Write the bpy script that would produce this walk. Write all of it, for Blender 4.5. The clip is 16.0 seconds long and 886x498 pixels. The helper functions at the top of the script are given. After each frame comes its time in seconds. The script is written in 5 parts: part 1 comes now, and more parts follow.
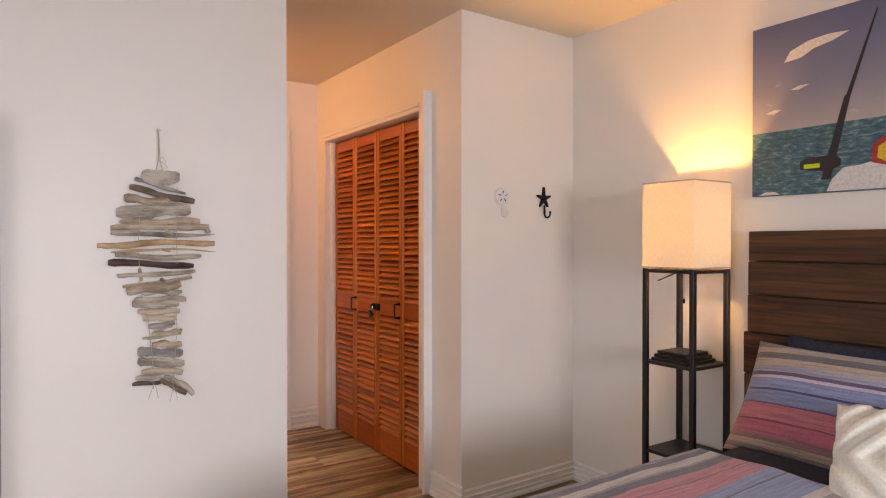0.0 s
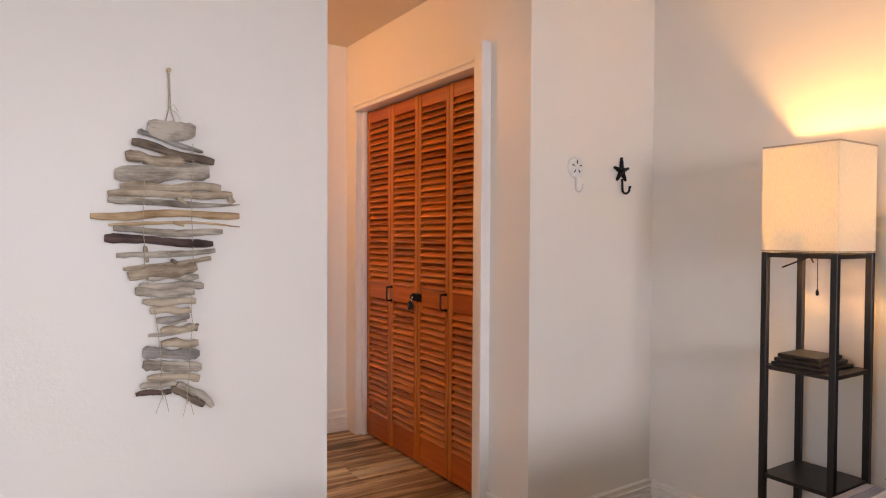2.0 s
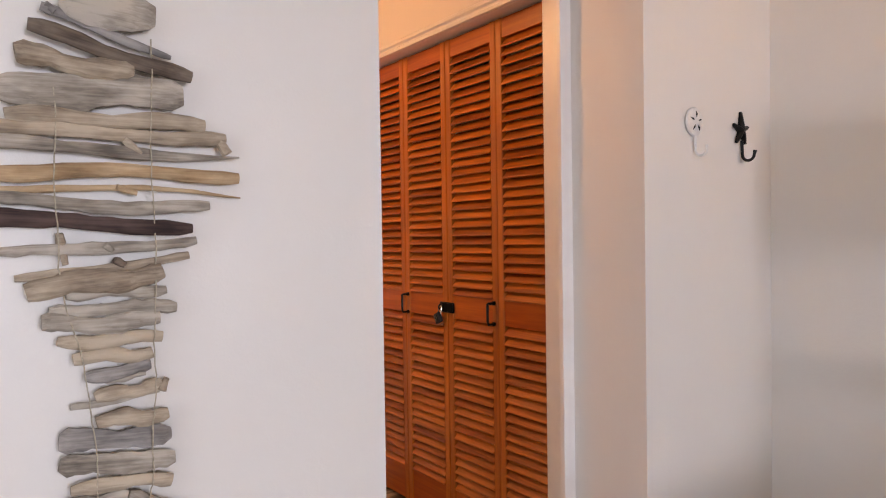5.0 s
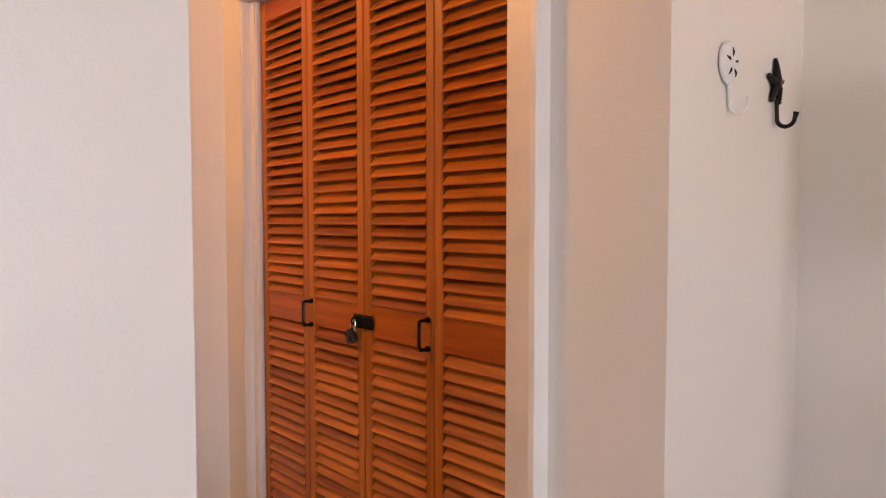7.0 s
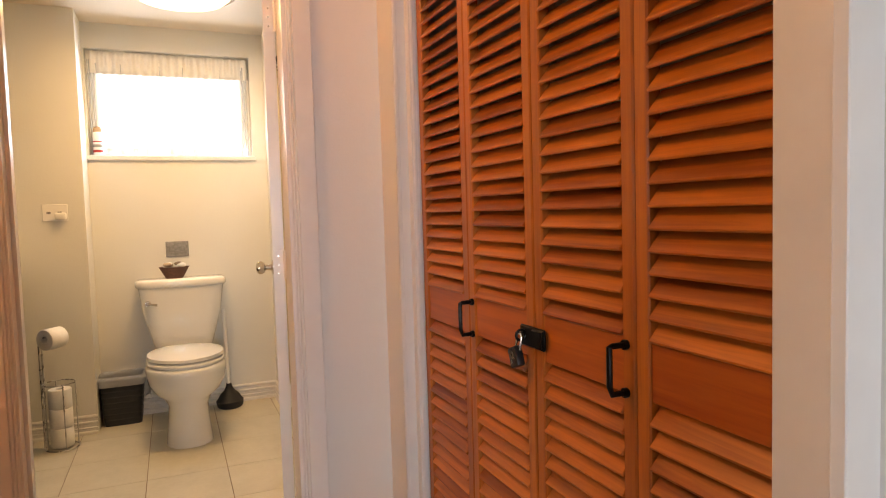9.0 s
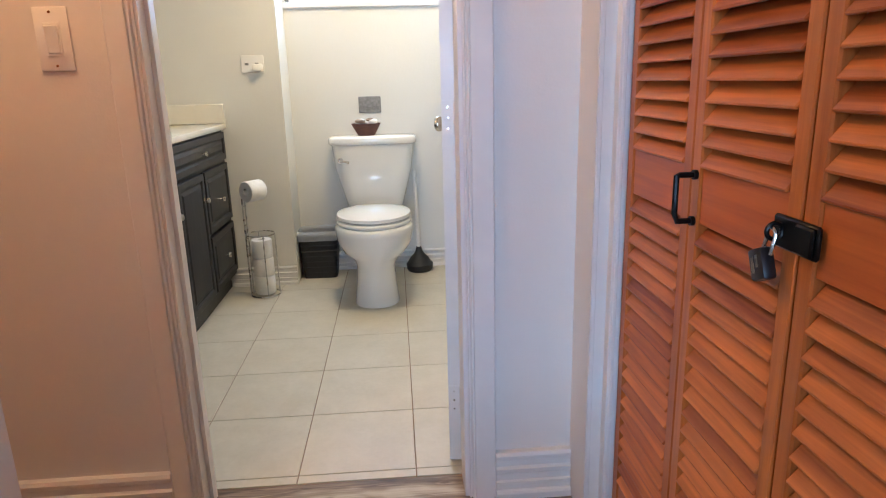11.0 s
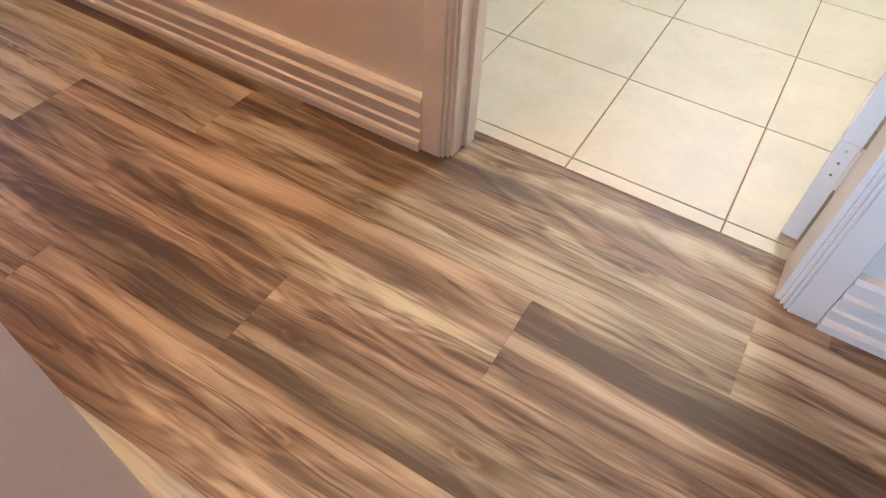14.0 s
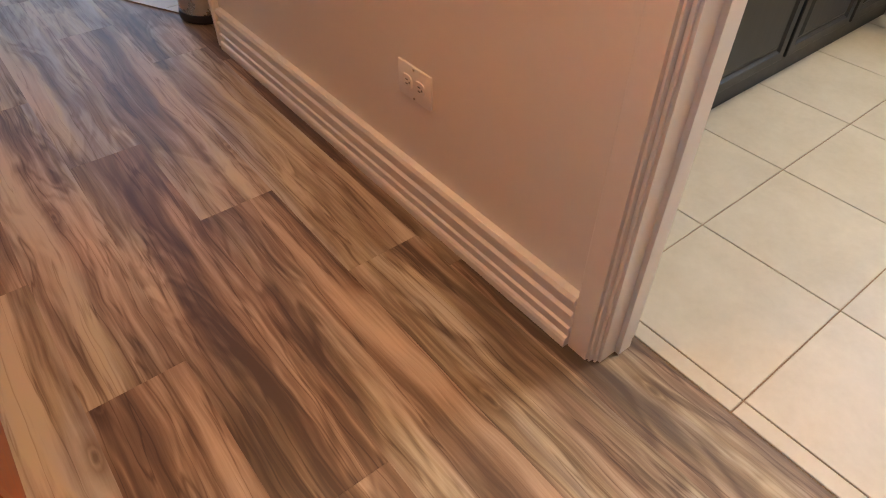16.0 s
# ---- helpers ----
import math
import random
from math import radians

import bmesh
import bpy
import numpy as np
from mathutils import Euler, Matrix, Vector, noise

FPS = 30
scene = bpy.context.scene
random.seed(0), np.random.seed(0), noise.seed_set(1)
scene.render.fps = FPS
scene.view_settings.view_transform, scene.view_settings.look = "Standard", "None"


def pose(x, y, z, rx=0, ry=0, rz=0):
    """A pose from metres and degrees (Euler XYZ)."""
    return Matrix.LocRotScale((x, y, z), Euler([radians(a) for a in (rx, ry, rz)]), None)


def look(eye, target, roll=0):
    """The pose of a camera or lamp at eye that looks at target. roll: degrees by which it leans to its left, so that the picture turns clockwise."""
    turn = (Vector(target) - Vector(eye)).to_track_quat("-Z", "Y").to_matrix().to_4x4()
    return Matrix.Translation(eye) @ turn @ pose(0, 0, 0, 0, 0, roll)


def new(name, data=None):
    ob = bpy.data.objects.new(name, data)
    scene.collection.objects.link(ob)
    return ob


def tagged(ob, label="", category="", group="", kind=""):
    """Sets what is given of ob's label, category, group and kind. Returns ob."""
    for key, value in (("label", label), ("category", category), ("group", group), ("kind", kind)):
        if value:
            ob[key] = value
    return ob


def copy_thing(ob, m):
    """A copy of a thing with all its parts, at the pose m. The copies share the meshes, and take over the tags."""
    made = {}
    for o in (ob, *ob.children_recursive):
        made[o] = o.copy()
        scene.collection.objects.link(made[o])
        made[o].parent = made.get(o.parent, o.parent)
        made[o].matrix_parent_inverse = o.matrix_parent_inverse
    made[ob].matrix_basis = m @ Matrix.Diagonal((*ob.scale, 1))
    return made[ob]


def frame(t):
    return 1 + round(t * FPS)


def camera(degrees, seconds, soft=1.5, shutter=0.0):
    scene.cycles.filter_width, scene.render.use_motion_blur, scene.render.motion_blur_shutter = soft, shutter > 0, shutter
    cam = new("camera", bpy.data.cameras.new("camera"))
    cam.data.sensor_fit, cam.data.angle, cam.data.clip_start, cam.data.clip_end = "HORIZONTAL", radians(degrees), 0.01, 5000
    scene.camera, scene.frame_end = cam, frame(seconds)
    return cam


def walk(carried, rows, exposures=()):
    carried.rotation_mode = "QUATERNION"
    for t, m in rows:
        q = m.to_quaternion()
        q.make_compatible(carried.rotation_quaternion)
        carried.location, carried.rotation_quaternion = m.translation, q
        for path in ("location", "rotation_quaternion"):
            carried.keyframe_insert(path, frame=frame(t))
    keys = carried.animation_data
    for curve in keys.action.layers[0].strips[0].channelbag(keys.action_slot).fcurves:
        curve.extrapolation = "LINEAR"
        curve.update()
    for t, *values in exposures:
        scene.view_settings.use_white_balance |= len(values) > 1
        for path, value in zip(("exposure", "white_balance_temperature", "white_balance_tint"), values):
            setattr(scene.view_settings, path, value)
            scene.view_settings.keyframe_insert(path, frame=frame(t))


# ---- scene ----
cam = camera(69.1, 16.0, soft=1.1)
PATH = [
    (0, (0.667, 1.391, 1.321), (1.774, 3.057, 1.305), 0.0),
    (0.5, (0.687, 1.526, 1.31), (1.776, 3.203, 1.279), 0.0),
    (1, (0.711, 1.652, 1.294), (1.788, 3.336, 1.255), 0.2),
    (1.5, (0.74, 1.826, 1.277), (1.82, 3.509, 1.238), 0.2),
    (2, (0.763, 1.952, 1.268), (1.847, 3.632, 1.225), 0.3),
    (2.5, (0.791, 2.087, 1.253), (1.873, 3.768, 1.207), 0.4),
    (3, (0.828, 2.261, 1.25), (1.917, 3.939, 1.203), 0.4),
    (3.2, (0.84, 2.313, 1.252), (1.926, 3.992, 1.2), 0.4),
    (5.3, (0.965, 2.976, 1.216), (2.201, 4.548, 1.182), -0.4),
    (5.5, (1.029, 3.051, 1.217), (2.285, 4.606, 1.177), 0.1),
    (6, (1.138, 3.202, 1.226), (2.489, 4.676, 1.177), -0.0),
    (6.5, (1.22, 3.335, 1.228), (2.638, 4.743, 1.159), -0.3),
    (7, (1.373, 3.416, 1.235), (2.759, 4.855, 1.147), -0.0),
    (7.5, (1.513, 3.495, 1.222), (2.784, 5.037, 1.138), -0.2),
    (8, (1.64, 3.625, 1.197), (2.747, 5.288, 1.11), -0.4),
    (10.3, (2.04, 4.09, 1.188), (2.413, 6.047, 1.006), -2.4),
    (10.5, (2.033, 4.125, 1.179), (2.345, 6.089, 0.96), -2.1),
    (11, (2.056, 4.24, 1.129), (2.187, 6.17, 0.621), -1.5),
    (11.1, (2.059, 4.26, 1.122), (2.169, 6.169, 0.537), -1.5),
    (11.5, (2.07, 4.312, 1.069), (2.105, 6.111, 0.196), -1.6),
    (12, (2.089, 4.419, 1.009), (2.048, 5.992, -0.225), -1.1),
    (12.5, (2.106, 4.543, 0.979), (1.968, 5.917, -0.468), 1.0),
    (13, (2.091, 4.647, 0.955), (1.829, 5.944, -0.545), 3.3),
    (13.5, (2.061, 4.775, 0.965), (1.637, 5.999, -0.559), 4.4),
    (14, (2.006, 4.842, 0.968), (1.394, 5.975, -0.562), 3.7),
    (14.5, (1.99, 4.941, 0.984), (1.212, 5.958, -0.552), 1.4),
    (15, (1.977, 5.042, 1.014), (1.059, 5.962, -0.506), 1.4),
    (15.5, (1.931, 5.074, 1.055), (0.909, 5.935, -0.434), 1.1),
    (16, (1.898, 5.079, 1.052), (0.775, 5.975, -0.339), 0.4),
]
EXPOSURES = [(0, -0.08, 11600, 34), (3, -0.03, 11000, 33), (6, 0.05, 10500, 33), (7, 0.06, 11600, 35), (8, 0.0, 12800, 34), (10.5, 0.2, 6300, 12), (11.5, 0.43, 5900, 12), (12, 0.6, 5900, 12), (12.5, 1.04, 5850, 8), (13, 1.2, 5850, 7), (14, 1.04, 6000, 7), (15, 0.78, 6700, 12), (16, 0.68, 6600, 16)]
walk(cam, [(t, look(eye, target, roll)) for t, eye, target, roll in PATH], EXPOSURES)

# ---- world, sun and large lights ----
world = bpy.data.worlds.new("world")
scene.world = world
world.use_nodes = True
wn = world.node_tree
sky = wn.nodes.new("ShaderNodeTexSky")
sky.sky_type, sky.sun_disc = "NISHITA", False
sky.sun_elevation, sky.sun_rotation = radians(35), radians(200)
wn.links.new(sky.outputs[0], wn.nodes["Background"].inputs[0])
wn.nodes["Background"].inputs[1].default_value = 0.12


def lamp(name, kind, m, energy, color, size=0.1, size_y=None, spread=180):
    data = bpy.data.lights.new(name, kind)
    data.energy, data.color = energy, color
    if kind == "AREA":
        data.shape, data.size, data.size_y, data.spread = "RECTANGLE", size, size_y or size, radians(spread)
    elif kind == "SUN":
        data.angle = radians(size)
    else:
        data.shadow_soft_size = size
    ob = new(name, data)
    ob.matrix_world = m
    return ob


DAY, WARM = (0.415, 0.655, 1.0), (1.0, 0.65, 0.26)
lamp("sun", "SUN", pose(0, 0, 6, 52, 0, 25), 0.8, (1.0, 0.95, 0.88), 12)
# West fill: added to brighten the low walls; no window known on this side.
lamp("fill_west", "AREA", pose(-1.34, 2.25, 1.42, 58, 0, -90), 30, DAY, 1.5, 1.1, 145)
lamp("daylight_south", "AREA", pose(1.15, -1.76, 1.45, 62, 0, 0), 140, DAY, 1.7, 1.1, 140)
lamp("daylight_bath", "AREA", pose(1.925, 8.12, 1.85, 75, 0, 180), 14, DAY, 0.86, 0.55)
lamp("daylight_kitchen", "AREA", pose(-3.22, 5.9, 1.45, 72, 0, -90), 14, DAY, 1.3, 1.1)
lamp("floor_lamp_bulb_light", "POINT", pose(3.103, 3.143, 1.40), 30, WARM, 0.03)
lamp("hall_light", "POINT", pose(1.22, 5.34, 2.33), 24, (1.0, 0.59, 0.27), 0.12)
lamp("bath_light", "AREA", pose(1.97, 7.33, 2.235, 0, 0, 0), 14, (1.0, 0.78, 0.46), 0.36)


# ---- materials ----
class Nodes:
    """A material's node tree, with short calls to add nodes."""

    def __init__(self, name, rough=0.5, metal=0.0, color=(0.8, 0.8, 0.8)):
        self.mat = bpy.data.materials.new(name)
        self.mat.use_nodes = True
        self.t = self.mat.node_tree
        self.p = self.t.nodes["Principled BSDF"]
        self.p.inputs["Roughness"].default_value = rough
        self.p.inputs["Metallic"].default_value = metal
        self.p.inputs["Base Color"].default_value = (*color, 1)

    def add(self, kind, **values):
        n = self.t.nodes.new(kind)
        for k, v in values.items():
            n.inputs[k.replace("_", " ")].default_value = v
        return n

    def link(self, a, b):
        self.t.links.new(a, b)

    def coords(self, scale=(1, 1, 1), vary=0.0, turn=(0, 0, 0)):
        c = self.t.nodes.new("ShaderNodeTexCoord").outputs["Object"]
        if vary:
            info = self.t.nodes.new("ShaderNodeObjectInfo")
            m = self.math("MULTIPLY", info.outputs["Random"], vary)
            v = self.t.nodes.new("ShaderNodeVectorMath")
            v.operation = "ADD"
            self.link(c, v.inputs[0])
            self.link(m, v.inputs[1])
            c = v.outputs[0]
        mp = self.add("ShaderNodeMapping", Scale=scale, Rotation=turn)
        self.link(c, mp.inputs["Vector"])
        return mp.outputs[0]

    def noise(self, vec, scale=5.0, detail=4.0, rough=0.55, distort=0.0):
        n = self.add("ShaderNodeTexNoise", Scale=scale, Detail=detail, Roughness=rough, Distortion=distort)
        self.link(vec, n.inputs["Vector"])
        return n.outputs["Fac"]

    def math(self, op, a, b=0.0, clamp=False):
        n = self.t.nodes.new("ShaderNodeMath")
        n.operation, n.use_clamp = op, clamp
        for i, v in enumerate((a, b)):
            if isinstance(v, (int, float)):
                n.inputs[i].default_value = v
            else:
                self.link(v, n.inputs[i])
        return n.outputs[0]

    def ramp(self, fac, stops, constant=False):
        n = self.t.nodes.new("ShaderNodeValToRGB")
        n.color_ramp.interpolation = "CONSTANT" if constant else "LINEAR"
        e = n.color_ramp.elements
        while len(e) < len(stops):
            e.new(0.5)
        for el, (pos, col) in zip(e, stops):
            el.position, el.color = pos, (*col, 1)
        self.link(fac, n.inputs[0])
        return n.outputs[0]

    def mix(self, fac, a, b, mode="MIX"):
        n = self.t.nodes.new("ShaderNodeMix")
        n.data_type, n.blend_type = "RGBA", mode
        for sock, v in ((n.inputs[0], fac), (n.inputs[6], a), (n.inputs[7], b)):
            if isinstance(v, (int, float)):
                sock.default_value = v
            elif isinstance(v, tuple):
                sock.default_value = (*v, 1)
            else:
                self.link(v, sock)
        return n.outputs[2]

    def color(self, out):
        self.link(out, self.p.inputs["Base Color"])

    def rough(self, out):
        self.link(out, self.p.inputs["Roughness"])

    def bump(self, height, strength=0.2, distance=0.002):
        b = self.add("ShaderNodeBump", Strength=strength, Distance=distance)
        self.link(height, b.inputs["Height"])
        self.link(b.outputs[0], self.p.inputs["Normal"])


def plain(name, color, rough=0.5, metal=0.0, vary=0.06, scale=30, bump=0.05, coat=0.0):
    n = Nodes(name, rough, metal, color)
    v = n.coords(vary=3.0)
    f = n.noise(v, scale, 3)
    dark = tuple(c * (1 - vary) for c in color)
    light = tuple(min(1, c * (1 + vary)) for c in color)
    n.color(n.ramp(f, [(0.3, dark), (0.7, light)]))
    n.rough(n.math("ADD", n.math("MULTIPLY", n.noise(v, scale * 0.3, 2), 0.16), rough - 0.08))
    if bump:
        n.bump(f, bump, 0.001)
    n.p.inputs["Coat Weight"].default_value = coat
    return n.mat


def paint(name, color, stain=0.03):
    n = Nodes(name, 0.55, 0, color)
    v = n.coords()
    big = n.noise(v, 1.3, 3)
    small = n.noise(v, 160, 3, 0.6)
    dark = tuple(c * (1 - stain) for c in color)
    n.color(n.ramp(big, [(0.35, dark), (0.65, color)]))
    n.rough(n.math("ADD", n.math("MULTIPLY", big, 0.15), 0.36))
    n.bump(n.math("ADD", small, n.math("MULTIPLY", n.noise(v, 45, 2), 1.2)), 0.34, 0.0014)
    return n.mat


def plank_material():
    n = Nodes("vinyl_plank", 0.38)
    v = n.coords((1, 1, 1), vary=37.0)
    sep = n.add("ShaderNodeSeparateXYZ")
    n.link(v, sep.inputs[0])
    warp = n.noise(n.stretch(v, (1.4, 3.0, 1)), 1.6, 3, 0.5)
    y = n.math("ADD", sep.outputs[1], n.math("MULTIPLY", warp, 0.042))

    def grain(sx, sy, scale, detail, rough, distort, shift=0.0):
        comb = n.add("ShaderNodeCombineXYZ")
        n.link(n.math("MULTIPLY", sep.outputs[0], sx), comb.inputs[0])
        n.link(n.math("MULTIPLY", y, sy), comb.inputs[1])
        n.link(n.math("ADD", sep.outputs[2], shift), comb.inputs[2])
        return n.noise(comb.outputs[0], scale, detail, rough, distort)

    patch = grain(0.8, 4.2, 1.8, 3, 0.5, 0.9)
    broad = grain(0.50, 8.5, 2.0, 5, 0.58, 0.35, 4.0)
    fine = grain(2.2, 95.0, 2.2, 4, 0.7, 0.12, 9.0)
    vein = grain(0.8, 30.0, 2.0, 5, 0.62, 0.35, 31.0)
    line = n.ramp(n.math("ABSOLUTE", n.math("SUBTRACT", grain(0.55, 13.0, 2.0, 3, 0.5, 0.3, 47.0), 0.5)), [(0.0, (1, 1, 1)), (0.022, (0, 0, 0))])
    ring = n.math("MULTIPLY", n.math("SINE", n.math("MULTIPLY", patch, 58.0)), 0.5)
    where = n.ramp(grain(1.0, 3.0, 1.5, 2, 0.5, 0.3, 14.0), [(0.44, (0.15, 0.15, 0.15)), (0.60, (1, 1, 1))])
    ring = n.math("MULTIPLY", ring, where)
    info = n.t.nodes.new("ShaderNodeObjectInfo").outputs["Random"]
    tone = n.math("MULTIPLY", n.math("SUBTRACT", patch, 0.5), 0.75)
    for f, k in ((broad, 1.18), (fine, 0.24), (vein, 0.26), (info, 0.18)):
        tone = n.math("ADD", tone, n.math("MULTIPLY", n.math("SUBTRACT", f, 0.5), k))
    tone = n.math("SUBTRACT", tone, n.math("MULTIPLY", line, 0.16))
    tone = n.math("ADD", n.math("ADD", tone, n.math("MULTIPLY", ring, 0.13)), 0.535)
    col = n.ramp(tone, [(0.22, (0.090, 0.060, 0.044)), (0.34, (0.160, 0.108, 0.075)), (0.44, (0.250, 0.180, 0.128)),
                        (0.52, (0.350, 0.268, 0.198)), (0.61, (0.475, 0.385, 0.295)), (0.75, (0.62, 0.535, 0.43))])
    hue = n.math("ADD", grain(0.7, 5.0, 1.6, 3, 0.5, 0.4, 20.0), n.math("MULTIPLY", n.math("SUBTRACT", info, 0.5), 0.25))
    hue = n.ramp(hue, [(0.36, (1.03, 0.96, 0.89)), (0.48, (0.99, 1.0, 0.97)), (0.56, (0.98, 1.02, 0.90)), (0.66, (0.88, 0.97, 1.06))])
    col = n.mix(1.0, col, hue, "MULTIPLY")
    vor = n.add("ShaderNodeTexVoronoi", Scale=2.9)
    vor.voronoi_dimensions = "2D"
    n.link(n.stretch(v, (0.62, 1.9, 1)), vor.inputs["Vector"])
    keep = n.t.nodes.new("ShaderNodeSeparateColor")
    n.link(vor.outputs["Color"], keep.inputs[0])
    keep = n.math("GREATER_THAN", keep.outputs[0], 0.52)
    wob = n.math("ADD", vor.outputs["Distance"], n.math("MULTIPLY", n.math("SUBTRACT", n.noise(v, 22, 3), 0.5), 0.05))
    knot = n.ramp(wob, [(0.014, (0.30, 0.22, 0.17)), (0.04, (0.80, 0.72, 0.64)), (0.06, (0.52, 0.43, 0.36)), (0.14, (1, 1, 1))])
    col = n.mix(n.math("MULTIPLY", keep, 0.8), col, knot, "MULTIPLY")
    n.color(col)
    n.rough(n.math("ADD", n.math("MULTIPLY", fine, 0.25), 0.40))
    n.bump(fine, 0.25, 0.0008)
    return n.mat


def stretch(self, vec, scale):
    mp = self.add("ShaderNodeMapping", Scale=scale)
    self.link(vec, mp.inputs["Vector"])
    return mp.outputs[0]


Nodes.stretch = stretch


def cedar(name, dark, light, along=(1.2, 26, 26), vary=21.0, spread=0.5, rough=0.36):
    n = Nodes(name, rough)
    v = n.coords((1, 1, 1), vary=vary)
    g = n.noise(n.stretch(v, along), 2.0, 5, 0.6, 0.5)
    info = n.t.nodes.new("ShaderNodeObjectInfo").outputs["Random"]
    t = n.math("ADD", g, n.math("MULTIPLY", n.math("SUBTRACT", info, 0.5), spread))
    mid = tuple((a + b) / 2 for a, b in zip(dark, light))
    n.color(n.ramp(t, [(0.22, dark), (0.5, mid), (0.78, light)]))
    n.rough(n.math("ADD", n.math("MULTIPLY", g, 0.2), rough - 0.1))
    n.bump(g, 0.12, 0.0008)
    return n.mat


def tile_material():
    n = Nodes("cream_tile", 0.3)
    v = n.coords(vary=11.0)
    big = n.noise(v, 5.5, 6, 0.7, 0.15)
    sm = n.noise(v, 60, 3)
    f = n.math("ADD", n.math("MULTIPLY", big, 0.8), n.math("MULTIPLY", sm, 0.2))
    n.color(n.ramp(f, [(0.35, (0.57, 0.52, 0.41)), (0.5, (0.62, 0.57, 0.46)), (0.66, (0.67, 0.62, 0.51))]))
    n.rough(n.math("ADD", n.math("MULTIPLY", big, 0.25), 0.30))
    n.bump(big, 0.1, 0.001)
    return n.mat


def driftwood(name, dark, light):
    n = Nodes(name, 0.85)
    v = n.coords(vary=17.0)
    g = n.noise(n.stretch(v, (5, 120, 120)), 1.5, 4, 0.6, 0.3)
    b = n.noise(n.stretch(v, (14, 30, 30)), 1.0, 3, 0.5)
    t = n.math("ADD", n.math("MULTIPLY", g, 0.42), n.math("MULTIPLY", b, 0.58))
    info = n.t.nodes.new("ShaderNodeObjectInfo").outputs["Random"]
    t = n.math("ADD", t, n.math("MULTIPLY", n.math("SUBTRACT", info, 0.5), 0.10))
    n.color(n.ramp(t, [(0.30, tuple(c * 0.5 for c in dark)), (0.40, dark), (0.60, light)]))
    n.bump(g, 0.4, 0.0015)
    return n.mat


def stripes(name, axis, start, length, bands, rib=120.0):
    """Woven cloth: bands of (width, colour) along an axis, from start, over a length, repeated by the ramp's clip."""
    n = Nodes(name, 0.9)
    v = n.coords()
    sep = n.add("ShaderNodeSeparateXYZ")
    n.link(v, sep.inputs[0])
    wob = n.math("MULTIPLY", n.math("SUBTRACT", n.noise(v, 7, 2), 0.5), 0.010)
    c = n.math("ADD", sep.outputs[axis], wob)
    f = n.math("DIVIDE", n.math("SUBTRACT", c, start), length)
    total = sum(w for w, _ in bands)
    stops, at = [], 0.0
    for w, col in bands:
        stops.append((at / total, col))
        at += w
    col = n.ramp(f, stops, True)
    across = [140, 140, 140]
    across[axis] = rib * 2.2
    weave = n.noise(n.stretch(v, tuple(across)), 1.0, 3, 0.7)
    thin = [6, 6, 6]
    thin[axis] = 150
    line = n.noise(n.stretch(v, tuple(thin)), 1.0, 2, 0.6)
    col = n.mix(1.0, col, n.ramp(line, [(0.35, (0.72, 0.72, 0.74)), (0.55, (1.0, 1.0, 1.0)), (0.75, (1.12, 1.1, 1.08))]), "MULTIPLY")
    col = n.mix(1.0, col, n.ramp(weave, [(0.3, (0.75, 0.75, 0.75)), (0.65, (1.06, 1.06, 1.06))]), "MULTIPLY")
    n.color(col)
    n.bump(n.math("ADD", weave, n.math("MULTIPLY", line, 2.0)), 0.55, 0.002)
    n.p.inputs["Sheen Weight"].default_value = 0.3
    return n.mat


